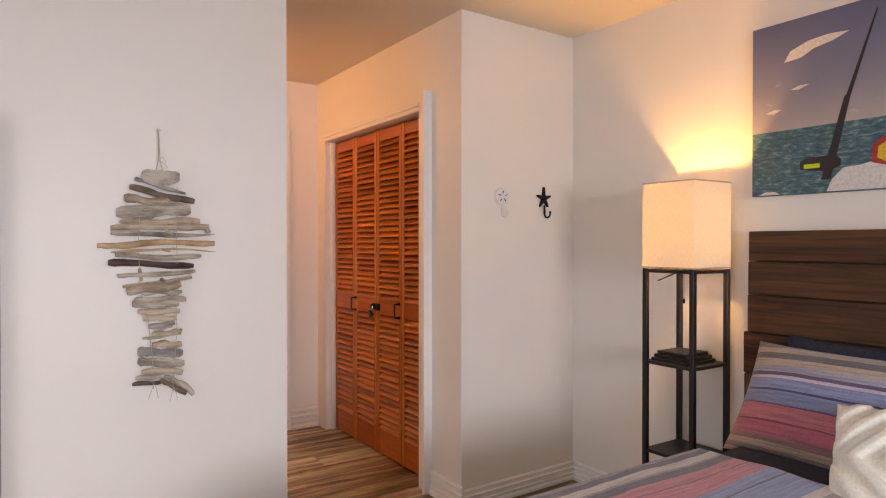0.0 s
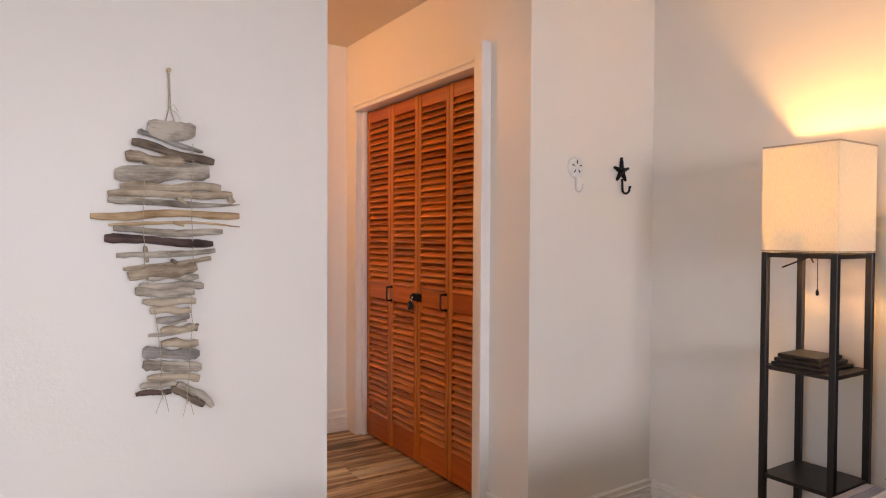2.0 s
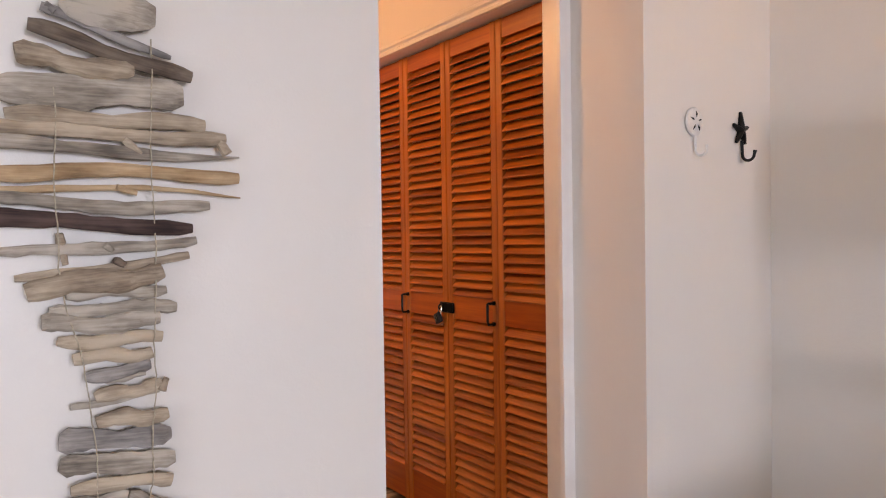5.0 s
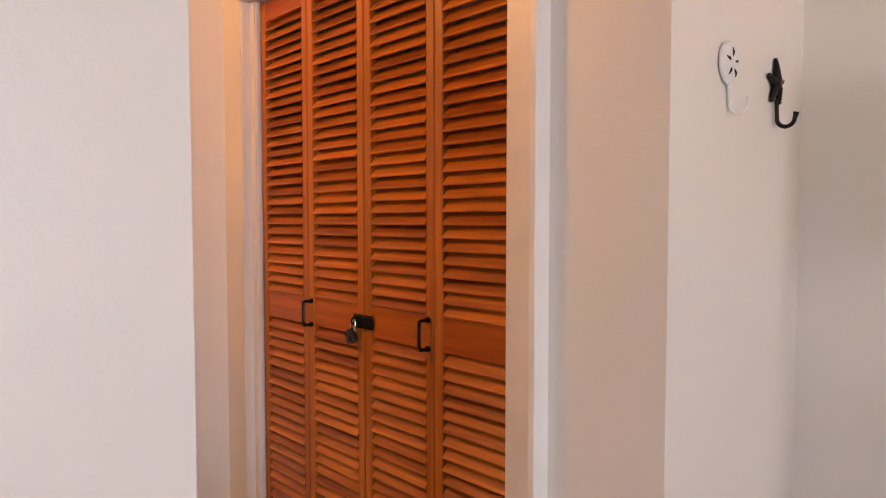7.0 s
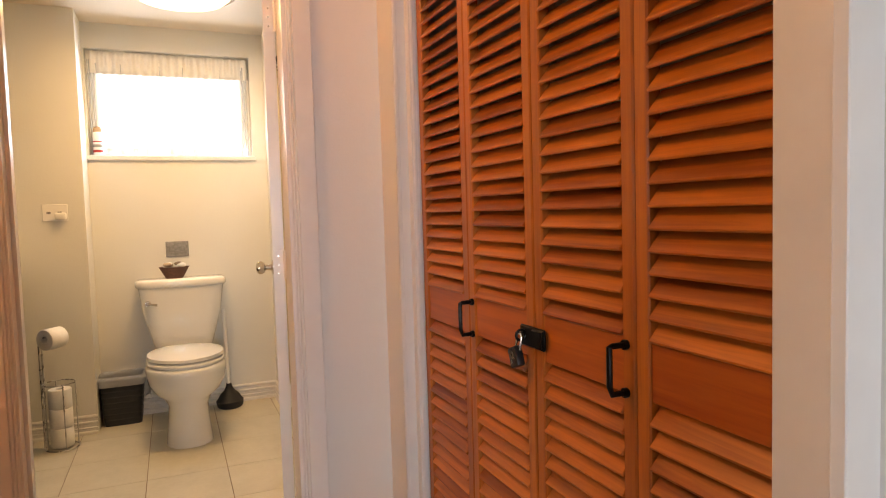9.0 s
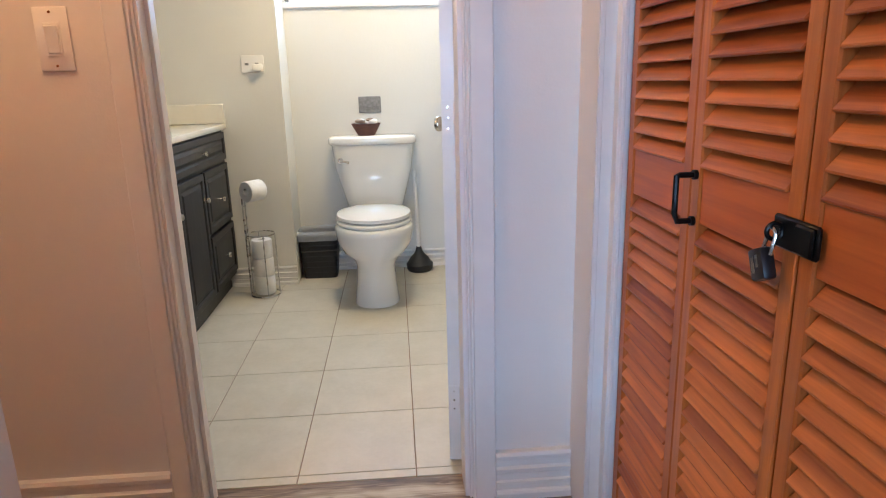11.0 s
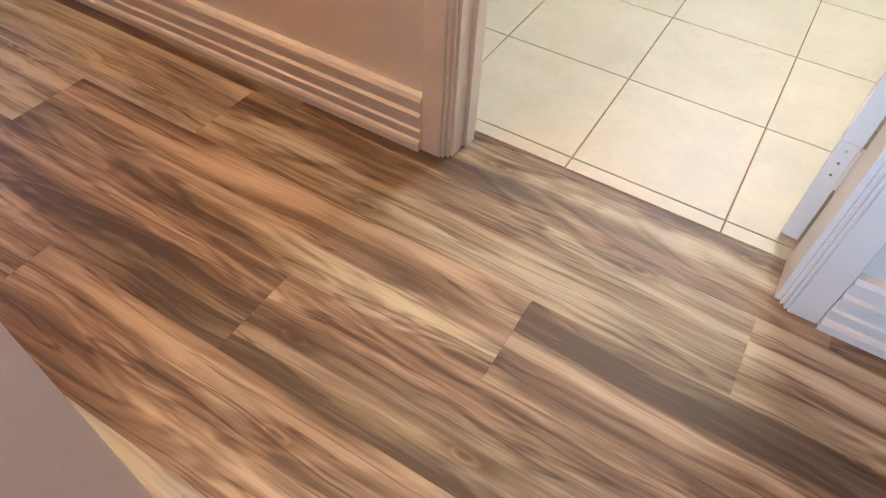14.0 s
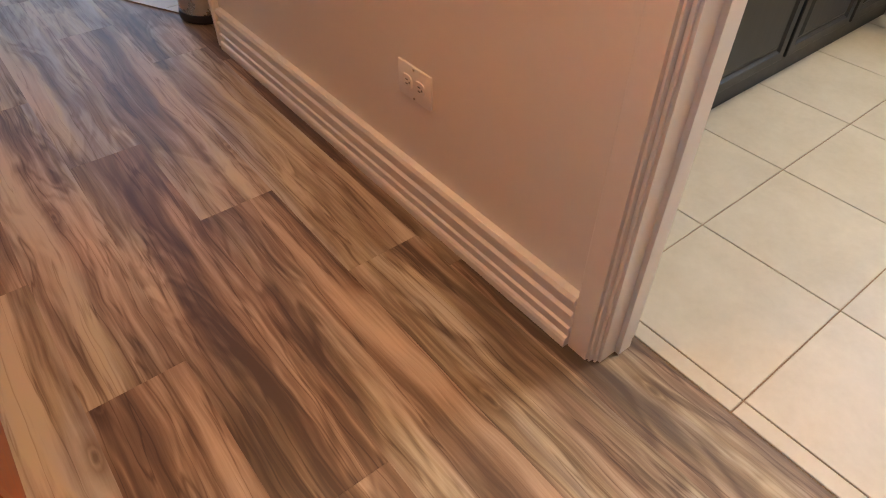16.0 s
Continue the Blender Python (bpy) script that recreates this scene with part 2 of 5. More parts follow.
M = dict(
    wall=paint("wall_paint", (0.79, 0.75, 0.70)),
    # Ceiling colour is darkened and warmed to carry some of the lamps' orange glow.
    ceiling=paint("ceiling_warmed_paint", (0.72, 0.61, 0.49), 0.05),
    bath_wall=paint("bath_paint", (0.76, 0.74, 0.68)),
    trim=plain("trim_paint", (0.80, 0.77, 0.73), 0.32, vary=0.03, scale=12, bump=0.04),
    plank=plank_material(),
    under=plain("grout", (0.30, 0.20, 0.12), 0.9),
    floor_base=plain("underlay", (0.03, 0.022, 0.018), 0.9),
    tile=tile_material(),
    slat=cedar("cedar_slat", (0.27, 0.056, 0.013), (0.74, 0.232, 0.052), (1.2, 26, 26), spread=0.34, rough=0.34),
    frame_v=cedar("cedar_stile", (0.33, 0.080, 0.015), (0.62, 0.190, 0.037), (26, 26, 1.2), spread=0.25, rough=0.32),
    rail=cedar("cedar_rail", (0.36, 0.070, 0.015), (0.60, 0.155, 0.032), (1.2, 26, 26), spread=0.3),
    black=plain("black_metal", (0.007, 0.007, 0.007), 0.38, 0.6, 0.2, 60, 0.1),
    blackwood=plain("black_brown_wood", (0.010, 0.007, 0.006), 0.42, 0, 0.3, 22, 0.1),
    brass=plain("old_brass", (0.33, 0.25, 0.14), 0.35, 0.9),
    steel=plain("brushed_steel", (0.55, 0.54, 0.52), 0.28, 1.0, 0.05, 80, 0.03),
    nickel=plain("satin_nickel", (0.62, 0.58, 0.52), 0.25, 1.0, 0.03),
    white_metal=plain("white_enamel", (0.74, 0.73, 0.70), 0.45, 0.0, 0.08, 90, 0.3),
    grey_paint=plain("grey_paint", (0.30, 0.27, 0.27), 0.5),
    ceramic=plain("ceramic", (0.82, 0.80, 0.75), 0.12, 0, 0.01, 5, 0.0, 0.6),
    plastic=plain("switch_plastic", (0.86, 0.83, 0.78), 0.35, 0, 0.02, 10, 0.0),
    dark_vanity=cedar("charcoal_cabinet", (0.008, 0.008, 0.009), (0.022, 0.022, 0.023), (26, 26, 2), spread=0.1, rough=0.42),
    counter=plain("cultured_marble", (0.78, 0.74, 0.64), 0.22, 0, 0.05, 6, 0.0, 0.3),
    paper=plain("tissue_paper", (0.82, 0.80, 0.76), 0.95, 0, 0.03, 50, 0.4),
    blackplastic=plain("black_plastic", (0.012, 0.012, 0.014), 0.4, 0, 0.2, 40, 0.1),
    rubber=plain("black_rubber", (0.010, 0.010, 0.011), 0.55, 0, 0.2, 40, 0.1),
    vent=plain("grey_plate", (0.26, 0.25, 0.24), 0.5, 0, 0.25, 60, 0.2),
    navy=plain("navy_cloth", (0.018, 0.022, 0.045), 0.9, 0, 0.3, 90, 0.5),
    cream_cloth=plain("cream_tufted_cloth", (0.78, 0.75, 0.66), 0.95, 0, 0.1, 120, 0.9),
    string=plain("jute_string", (0.44, 0.37, 0.28), 0.95, 0, 0.2, 200, 0.5),
    curtain=plain("shower_cloth", (0.72, 0.66, 0.50), 0.8, 0, 0.05, 40, 0.3),
    walnut=cedar("dark_walnut", (0.010, 0.0035, 0.002), (0.150, 0.058, 0.024), (40, 0.9, 20), spread=0.22, rough=0.6),
    drift=[driftwood("driftwood_grey", (0.25, 0.205, 0.165), (0.52, 0.450, 0.375)),
           driftwood("driftwood_tan", (0.27, 0.195, 0.140), (0.53, 0.420, 0.315)),
           driftwood("driftwood_slate", (0.17, 0.150, 0.140), (0.37, 0.335, 0.310)),
           driftwood("driftwood_brown", (0.085, 0.055, 0.042), (0.22, 0.16, 0.12)),
           driftwood("driftwood_honey", (0.36, 0.21, 0.11), (0.60, 0.41, 0.25)),
           driftwood("driftwood_dark", (0.040, 0.020, 0.018), (0.12, 0.070, 0.060))],
)
M["walnut"].node_tree.nodes["Principled BSDF"].inputs["Specular IOR Level"].default_value = 0.3
PINK, BLUE, INK, CREAM, SMOKE = (0.56, 0.17, 0.21), (0.20, 0.27, 0.47), (0.11, 0.09, 0.12), (0.56, 0.50, 0.48), (0.30, 0.27, 0.30)
QUILT = [(7, SMOKE), (3, INK), (3.5, CREAM), (1.5, SMOKE), (4, INK), (5, PINK), (0.7, (0.33, 0.09, 0.14)), (7, PINK), (5, BLUE), (0.6, INK), (11, BLUE),
         (4, CREAM), (5, SMOKE), (3, (0.45, 0.34, 0.26)), (6, INK), (9, CREAM), (7, SMOKE), (5, INK), (13, PINK), (16, BLUE), (5, CREAM), (6, INK), (8, SMOKE), (8, PINK), (11, BLUE)]
M["quilt"] = stripes("striped_quilt", 1, -1.52, 1.55, QUILT[::-1])
SHAM = [(5, (0.12, 0.10, 0.13)), (3, (0.36, 0.27, 0.20)), (2, (0.22, 0.16, 0.15)), (3, (0.42, 0.30, 0.22)), (3, (0.28, 0.15, 0.15)),
        (7, (0.50, 0.13, 0.18)), (1, (0.28, 0.06, 0.11)), (8, (0.54, 0.17, 0.21)), (1, (0.16, 0.08, 0.18)),
        (7, (0.19, 0.25, 0.42)), (1, (0.05, 0.06, 0.16)), (6, (0.22, 0.28, 0.47)), (2, (0.52, 0.44, 0.55)), (2, (0.10, 0.08, 0.16)),
        (4, (0.33, 0.33, 0.42)), (4, (0.46, 0.36, 0.30)), (4, (0.16, 0.13, 0.14)), (4, (0.40, 0.34, 0.31)), (4, (0.15, 0.13, 0.14)), (6, (0.55, 0.50, 0.49))]
M["sham"] = stripes("striped_sham", 1, -0.27, 0.54, SHAM)

n = Nodes("linen_shade", 0.9, 0, (0.85, 0.80, 0.70))
v = n.coords()
w = n.noise(n.stretch(v, (300, 300, 60)), 1, 2)
n.color(n.ramp(w, [(0.3, (0.74, 0.70, 0.60)), (0.7, (0.88, 0.84, 0.74))]))
tr = n.add("ShaderNodeBsdfTranslucent", Color=(0.92, 0.87, 0.70, 1))
mx = n.add("ShaderNodeMixShader", Fac=0.24)
n.link(n.p.outputs[0], mx.inputs[1]), n.link(tr.outputs[0], mx.inputs[2]), n.link(mx.outputs[0], n.t.nodes["Material Output"].inputs[0])
M["shade"] = n.mat


def glow(name, color, strength):
    n = Nodes(name, 0.4, 0, color)
    n.p.inputs["Emission Color"].default_value = (*color, 1)
    n.p.inputs["Emission Strength"].default_value = strength
    return n.mat


M["bulb"] = glow("bulb_glass", (1.0, 0.62, 0.22), 9)
M["diffuser"] = glow("lamp_diffuser", (1.0, 0.88, 0.64), 2.5)
M["outdoors"] = glow("bright_outdoors", (0.86, 0.94, 1.0), 2.3)

n = Nodes("sheer_curtain", 0.9, 0, (0.85, 0.87, 0.9))
tr = n.add("ShaderNodeBsdfTransparent", Color=(0.95, 0.97, 1, 1))
tl = n.add("ShaderNodeBsdfTranslucent", Color=(0.85, 0.88, 0.92, 1))
m1, m2 = n.add("ShaderNodeMixShader", Fac=0.5), n.add("ShaderNodeMixShader", Fac=0.45)
n.link(n.p.outputs[0], m1.inputs[1]), n.link(tl.outputs[0], m1.inputs[2])
n.link(m1.outputs[0], m2.inputs[1]), n.link(tr.outputs[0], m2.inputs[2]), n.link(m2.outputs[0], n.t.nodes["Material Output"].inputs[0])
M["sheer"] = n.mat

n = Nodes("window_glass", 0.02, 0, (1, 1, 1))
n.p.inputs["Transmission Weight"].default_value = 1.0
M["glass"] = n.mat
n = Nodes("mirror_glass", 0.02, 1.0, (0.85, 0.87, 0.88))
M["mirror"] = n.mat

n = Nodes("sea_print", 0.55)
v = n.coords()
sep = n.add("ShaderNodeSeparateXYZ")
n.link(v, sep.inputs[0])
z = sep.outputs[2]
skyc = n.ramp(n.math("DIVIDE", n.math("SUBTRACT", z, 0.22), 0.5), [(0.0, (0.46, 0.38, 0.34)), (0.4, (0.22, 0.21, 0.27)), (1.0, (0.075, 0.095, 0.19))])
cl = n.noise(n.stretch(v, (1, 5, 11)), 1.3, 5, 0.6)
cl = n.math("MULTIPLY", n.ramp(cl, [(0.64, (0, 0, 0)), (0.74, (1, 1, 1))]), 0.5)
skyc = n.mix(cl, skyc, (0.66, 0.58, 0.50))
wv = n.noise(n.stretch(v, (1, 16, 60)), 1.5, 5, 0.7)
sea = n.ramp(wv, [(0.35, (0.012, 0.052, 0.078)), (0.52, (0.030, 0.120, 0.150)), (0.74, (0.26, 0.38, 0.38))])
n.color(n.mix(n.math("GREATER_THAN", z, 0.262), sea, skyc))
M["print"] = n.mat
for key, col in (("print_dark", (0.015, 0.012, 0.014)), ("print_green", (0.50, 0.62, 0.02)), ("print_gold", (0.75, 0.42, 0.03)), ("print_foam", (0.62, 0.60, 0.58)), ("print_red", (0.42, 0.03, 0.03)), ("print_cloud", (0.68, 0.60, 0.52))):
    M[key] = plain(key, col, 0.55, 0, 0.15, 90, 0)


# ---- mesh helpers ----
def part(name, bm, material, parent, label="", smooth=True, at=None, sharp=38):
    """One mesh object from a bmesh, under a thing or a part. at: its own place in the parent's space, for turned parts."""
    me = bpy.data.meshes.new(name)
    bm.normal_update()
    bm.to_mesh(me)
    bm.free()
    me.materials.append(material)
    if smooth:
        me.shade_smooth()
        me.set_sharp_from_angle(angle=radians(sharp))
    ob = new(name, me)
    ob.parent = parent
    if at is not None:
        ob.matrix_basis = at
    return tagged(ob, label)


def thing(name, m, label, category, group=""):
    ob = new(name)
    ob.empty_display_size = 0.1
    ob.matrix_basis = m
    return tagged(ob, label, category, group)


def structure(name, bm, material, smooth=False, parent=None):
    return tagged(part(name, bm, material, parent, smooth=smooth), kind="structure" if parent is None else "")


def box(bm, x0, y0, z0, x1, y1, z1, bevel=0.0, segments=1):
    r = bmesh.ops.create_cube(bm, size=1, matrix=Matrix.Translation(((x0 + x1) / 2, (y0 + y1) / 2, (z0 + z1) / 2)) @ Matrix.Diagonal((abs(x1 - x0), abs(y1 - y0), abs(z1 - z0), 1)))
    if bevel:
        edges = list({e for v in r["verts"] for e in v.link_edges})
        bmesh.ops.bevel(bm, geom=edges, offset=bevel, segments=segments, affect="EDGES", profile=0.5)
    return bm


def boxed(*args, **kw):
    return box(bmesh.new(), *args, **kw)


def loft(bm, rings, closed=True, caps=True):
    rows = [[bm.verts.new(p) for p in ring] for ring in rings]
    k = len(rows[0])
    for a, b in zip(rows, rows[1:]):
        for i in range(k if closed else k - 1):
            bm.faces.new((a[i], a[(i + 1) % k], b[(i + 1) % k], b[i]))
    if caps:
        bm.faces.new(rows[0][::-1])
        bm.faces.new(rows[-1])
    bmesh.ops.recalc_face_normals(bm, faces=bm.faces)
    return bm


def oval(cx, cy, z, rx, ry, n=28, power=2.0):
    out = []
    for i in range(n):
        a = 2 * math.pi * i / n
        c, s = math.cos(a), math.sin(a)
        out.append((cx + rx * math.copysign(abs(c) ** (2 / power), c), cy + ry * math.copysign(abs(s) ** (2 / power), s), z))
    return out


def lathe(bm, cx, cy, profile, n=28):
    return loft(bm, [oval(cx, cy, z, r, r, n) for r, z in profile])


def tube(bm, points, radii, n=8, flat=1.0):
    """A tube along points; flat squeezes it along y."""
    pts = [Vector(p) for p in points]
    if isinstance(radii, (int, float)):
        radii = [radii] * len(pts)
    rings, a = [], Vector((0, 1, 0))
    for i, p in enumerate(pts):
        d = (pts[min(i + 1, len(pts) - 1)] - pts[max(i - 1, 0)]).normalized()
        if i == 0 and abs(d.dot(a)) > 0.95:
            a = Vector((1, 0, 0))
        a = (a - d * a.dot(d)).normalized()
        c = d.cross(a)
        rings.append([p + radii[i] * (a * math.cos(t) * flat + c * math.sin(t)) for t in (2 * math.pi * k / n for k in range(n))])
    return loft(bm, rings)


def arc(cx, cy, cz, r, a0, a1, steps, plane="xz"):
    out = []
    for i in range(steps + 1):
        a = radians(a0 + (a1 - a0) * i / steps)
        u, w = r * math.cos(a), r * math.sin(a)
        out.append({"xz": (cx + u, cy, cz + w), "yz": (cx, cy + u, cz + w), "xy": (cx + u, cy + w, cz)}[plane])
    return out


def profile_run(name, start, end, inward, profile, parent=None, kind="structure"):
    """Extrudes a profile of (out from the wall, up) from start to end on the floor."""
    s, e, o = Vector((*start, 0)), Vector((*end, 0)), Vector((*inward, 0))
    bm = bmesh.new()
    loft(bm, [[p + o * u + Vector((0, 0, h)) for u, h in profile] for p in (s, e)])
    return tagged(part(name, bm, M["trim"], parent, smooth=False), kind=kind)


def skirting(h, t):
    return [(0, 0.0), (t, 0.0), (t, h * 0.13), (t - 0.003, h * 0.18), (t - 0.009, h * 0.20), (t - 0.009, h * 0.31), (t - 0.005, h * 0.34), (t - 0.005, h * 0.38),
            (t - 0.011, h * 0.40), (t - 0.011, h * 0.54), (t - 0.006, h * 0.58), (t - 0.005, h * 0.66), (t - 0.013, h * 0.70), (t - 0.014, h * 0.82),
            (t - 0.008, h * 0.86), (t - 0.007, h * 0.93), (t - 0.012, h), (0, h)]


def casing_profile(w, t=0.018):
    return [(0, 0), (0, t - 0.012), (0.0035, t - 0.010), (0.005, t - 0.014), (0.007, t - 0.014), (0.009, t - 0.004),
            (0.012, t - 0.003), (0.0135, t - 0.007), (0.015, t - 0.007), (0.017, t), (w - 0.003, t), (w, t - 0.003), (w, 0)]


def casing(name, m, w, h, parent=None, flip=False):
    """A moulded board standing on the floor: across local x, out along -y, up z."""
    bm = bmesh.new()
    loft(bm, [[(-x if flip else x, -y, z) for x, y in casing_profile(w)] for z in (0, h)])
    ob = part(name, bm, M["trim"], parent, smooth=False, at=m)
    return tagged(ob, kind="structure")


# ---- structure ----
CEIL, BATH_CEIL = 2.475, 2.335
HOOK_SLANT = 0.022
XC, YH, YF, YB, YBI = 2.50, 3.985, 3.96, 5.80, 5.905


def wall(name, boxes, material="wall"):
    bm = bmesh.new()
    for b in boxes:
        box(bm, *b)
    return structure(name, bm, M[material])


wall("wall_closet", [(XC, YH, -0.02, XC + 0.10, 4.355, 2.5), (XC, 4.355, 2.05, XC + 0.10, 5.662, 2.5), (XC, 5.662, -0.02, XC + 0.10, YB, 2.5)])
structure("wall_hooks", loft(bmesh.new(), [[(XC + 0.1, YH, z), (3.285, YH + HOOK_SLANT, z), (3.285, YH + 0.12, z), (XC + 0.1, YH + 0.12, z)] for z in (-0.02, 2.5)]), M["wall"])
wall("wall_bed", [(3.285, -1.80, -0.02, 3.40, YH + 0.12, 2.5)])
wall("wall_fish", [(-1.40, YF, -0.02, 1.60, YF + 0.10, 2.5)])
wall("wall_block_end", [(1.50, YF + 0.10, -0.02, 1.58, 4.80, 2.5)])
wall("wall_block_back", [(0.22, 4.805, 2.05, 1.514, 4.905, 2.5), (-1.40, 4.805, -0.02, 0.22, 4.905, 2.5)])
structure("wall_block_side", loft(bmesh.new(), [[(1.5135, 4.802, z), (1.5135, 4.905, z), (1.618, 4.905, z), (1.600, YF + 0.1005, z), (1.5805, YF + 0.1005, z), (1.5805, 4.802, z)] for z in (-0.02, 2.5)]), M["wall"])
wall("wall_closet_inside", [(XC + 0.10, 4.30, -0.02, 3.15, 4.34, 2.5), (3.15, 4.30, -0.02, 3.20, 5.80, 2.5)])
wall("wall_hall", [(-0.22, YB, -0.02, 1.485, YBI - 0.002, 2.5), (1.485, YB, 2.05, 2.219, YBI - 0.002, 2.5), (2.219, YB, -0.02, 3.30, YBI - 0.002, 2.5)])
wall("wall_west", [(-1.46, -1.80, -0.02, -1.36, 1.45, 2.5), (-1.46, 3.05, -0.02, -1.36, YF, 2.5), (-1.46, 1.45, -0.02, -1.36, 3.05, 0.85), (-1.46, 1.45, 2.05, -1.36, 3.05, 2.5)])
wall("wall_south", [(-1.46, -1.90, -0.02, 0.45, -1.80, 2.5), (2.25, -1.90, -0.02, 3.40, -1.80, 2.5), (0.45, -1.90, -0.02, 2.25, -1.80, 0.85), (0.45, -1.90, 2.05, 2.25, -1.80, 2.5)])
wall("wall_kitchen", [(-3.40, 3.80, -0.02, -3.30, 5.20, 2.5), (-3.40, 5.20, -0.02, -3.30, 6.60, 0.85), (-3.40, 5.20, 2.05, -3.30, 6.60, 2.5), (-3.40, 6.60, -0.02, -3.30, 7.70, 2.5),
                      (-3.30, 7.60, -0.02, -0.12, 7.70, 2.5), (-0.22, YBI, -0.02, -0.12, 7.60, 2.5), (-3.30, 3.80, -0.02, -1.40, 3.90, 2.5)])
wall("wall_bath_vanity", [(0.45, YBI, -0.02, 0.55, 8.25, 2.5)], "bath_wall")
wall("wall_bath_front", [(0.55, YBI, -0.02, 1.44, YBI + 0.004, 2.5), (2.30, YBI, -0.02, 3.30, YBI + 0.004, 2.5)], "bath_wall")
wall("wall_bath_left", [(0.55, 7.88, -0.02, 1.453, 8.25, 2.5)], "bath_wall")
wall("wall_bath_back", [(1.453, 8.14, -0.02, 2.47, 8.30, 1.57), (1.453, 8.14, 2.19, 2.47, 8.30, 2.5), (1.453, 8.14, 1.57, 1.465, 8.30, 2.19), (2.385, 8.14, 1.57, 2.47, 8.30, 2.19)], "bath_wall")
wall("wall_bath_wing", [(2.47, 7.84, -0.02, 2.56, 8.30, 2.5), (2.56, 8.14, -0.02, 3.30, 8.30, 2.5), (3.20, YBI, -0.02, 3.30, 8.14, 2.5)], "bath_wall")
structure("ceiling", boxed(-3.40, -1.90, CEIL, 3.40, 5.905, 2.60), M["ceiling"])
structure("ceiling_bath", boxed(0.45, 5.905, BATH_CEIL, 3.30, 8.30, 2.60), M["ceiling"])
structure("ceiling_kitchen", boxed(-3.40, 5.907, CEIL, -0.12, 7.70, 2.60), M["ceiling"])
structure("ground", boxed(-60, -60, -0.55, 60, 60, -0.45), plain("lawn", (0.06, 0.09, 0.03), 0.95, 0, 0.4, 3))

SK, SKB = skirting(0.140, 0.030), skirting(0.100, 0.022)
profile_run("baseboard", (-0.20, YB), (1.424, YB), (0, -1), SK)
profile_run("baseboard", (2.291, YB), (2.4985, YB), (0, -1), SK)
profile_run("baseboard", (XC, 4.2535), (XC, YH - 0.02), (-1, 0), skirting(0.12, 0.022))
profile_run("baseboard", (XC + 0.002, YH), (3.285, YH + HOOK_SLANT), (0, -1), SKB)
profile_run("baseboard", (3.285, YH - 0.002), (3.285, -1.78), (-1, 0), SKB)
profile_run("baseboard", (1.60, 3.98), (1.617, 4.905), (1, 0), skirting(0.12, 0.045))
profile_run("baseboard", (-1.36, YF), (1.60, YF), (0, -1), SKB)
profile_run("baseboard", (1.08, 7.88), (1.453, 7.88), (0, -1), skirting(0.11, 0.018))
profile_run("baseboard", (1.453, 8.14), (2.47, 8.14), (0, -1), skirting(0.11, 0.018))
profile_run("baseboard", (2.47, 8.12), (2.47, 7.84), (-1, 0), skirting(0.11, 0.018))

# closet openings
OPEN_W = 1.265


def closet_casing(m, batten, width=0.055):
    """Trim of a closet opening; local x along the wall, out -y. The doors stand 62 mm deep."""
    def trim(name, *boxes):
        b = bmesh.new()
        for a in boxes:
            box(b, *a, bevel=0.0015)
        tagged(part(name, b, M["trim"], None, smooth=False, at=m), kind="structure")

    trim("jamb", (-0.0318, 0.001, 0, -0.0300, 0.098, 2.04))
    trim("door_stop", (-0.0298, 0.038, 0, -0.001, 0.098, 2.04))
    trim("jamb_bead", (-0.0298, 0.001, 0, -0.0255, 0.012, 2.04), (-0.0008, 0.044, 0, 0.003, 0.053, 2.04))
    trim("jamb", (OPEN_W, 0.001, 0, OPEN_W + 0.0095, 0.098, 2.04))
    trim("jamb", (-0.0300, 0.001, 2.0405, OPEN_W + 0.0095, 0.098, 2.0495))
    b = bmesh.new()
    loft(b, [[(x, -u, 2.041 + w) for u, w in ((0, 0), (0.012, 0), (0.014, 0.012), (0.009, 0.016), (0.009, 0.022), (0.019, 0.028), (0.019, 0.040), (0.012, 0.046), (0, 0.046))] for x in (-0.0318, OPEN_W - 0.0005)])
    tagged(part("casing", b, M["trim"], None, smooth=False, at=m), kind="structure")
    trim("casing", (OPEN_W, -0.016, 0, OPEN_W + width, 0, 2.087))
    if batten:
        trim("trim_batten", (OPEN_W + width + 0.0005, -0.050, 0, OPEN_W + width + 0.018, 0, 2.13))


CLOSET = pose(XC, 5.63, 0, 0, 0, -90)
BACK = pose(1.50, 4.905, 0, 0, 0, 180)
closet_casing(CLOSET, True, 0.092)
closet_casing(BACK, False)

# bathroom doorway
casing("casing", pose(1.490, YB, 0), 0.066, 2.13, flip=True)
casing("casing", pose(2.2195, YB, 0), 0.071, 2.13)
structure("casing", boxed(1.424, YB - 0.019, 2.05, 2.2905, YB, 2.13, bevel=0.004), M["trim"])
structure("jamb", boxed(1.4855, YB + 0.001, 0, 1.496, YBI, 2.05), M["trim"])
structure("jamb", boxed(2.208, YB + 0.001, 0, 2.2185, YBI, 2.05), M["trim"])
structure("jamb", boxed(1.496, YB + 0.001, 2.038, 2.208, YBI, 2.0495), M["trim"])
structure("door_stop", boxed(1.496, YB + 0.045, 0, 1.5065, YB + 0.08, 2.038), M["trim"])
for i in range(3):
    structure("trim_corner", boxed(-0.232 - 0.012 * i, YB - 0.026 + 0.03 * i, 0, -0.2205 - 0.012 * i + 0.012, YB + 0.03 * i - 0.001, 2.13, bevel=0.003), M["trim"])

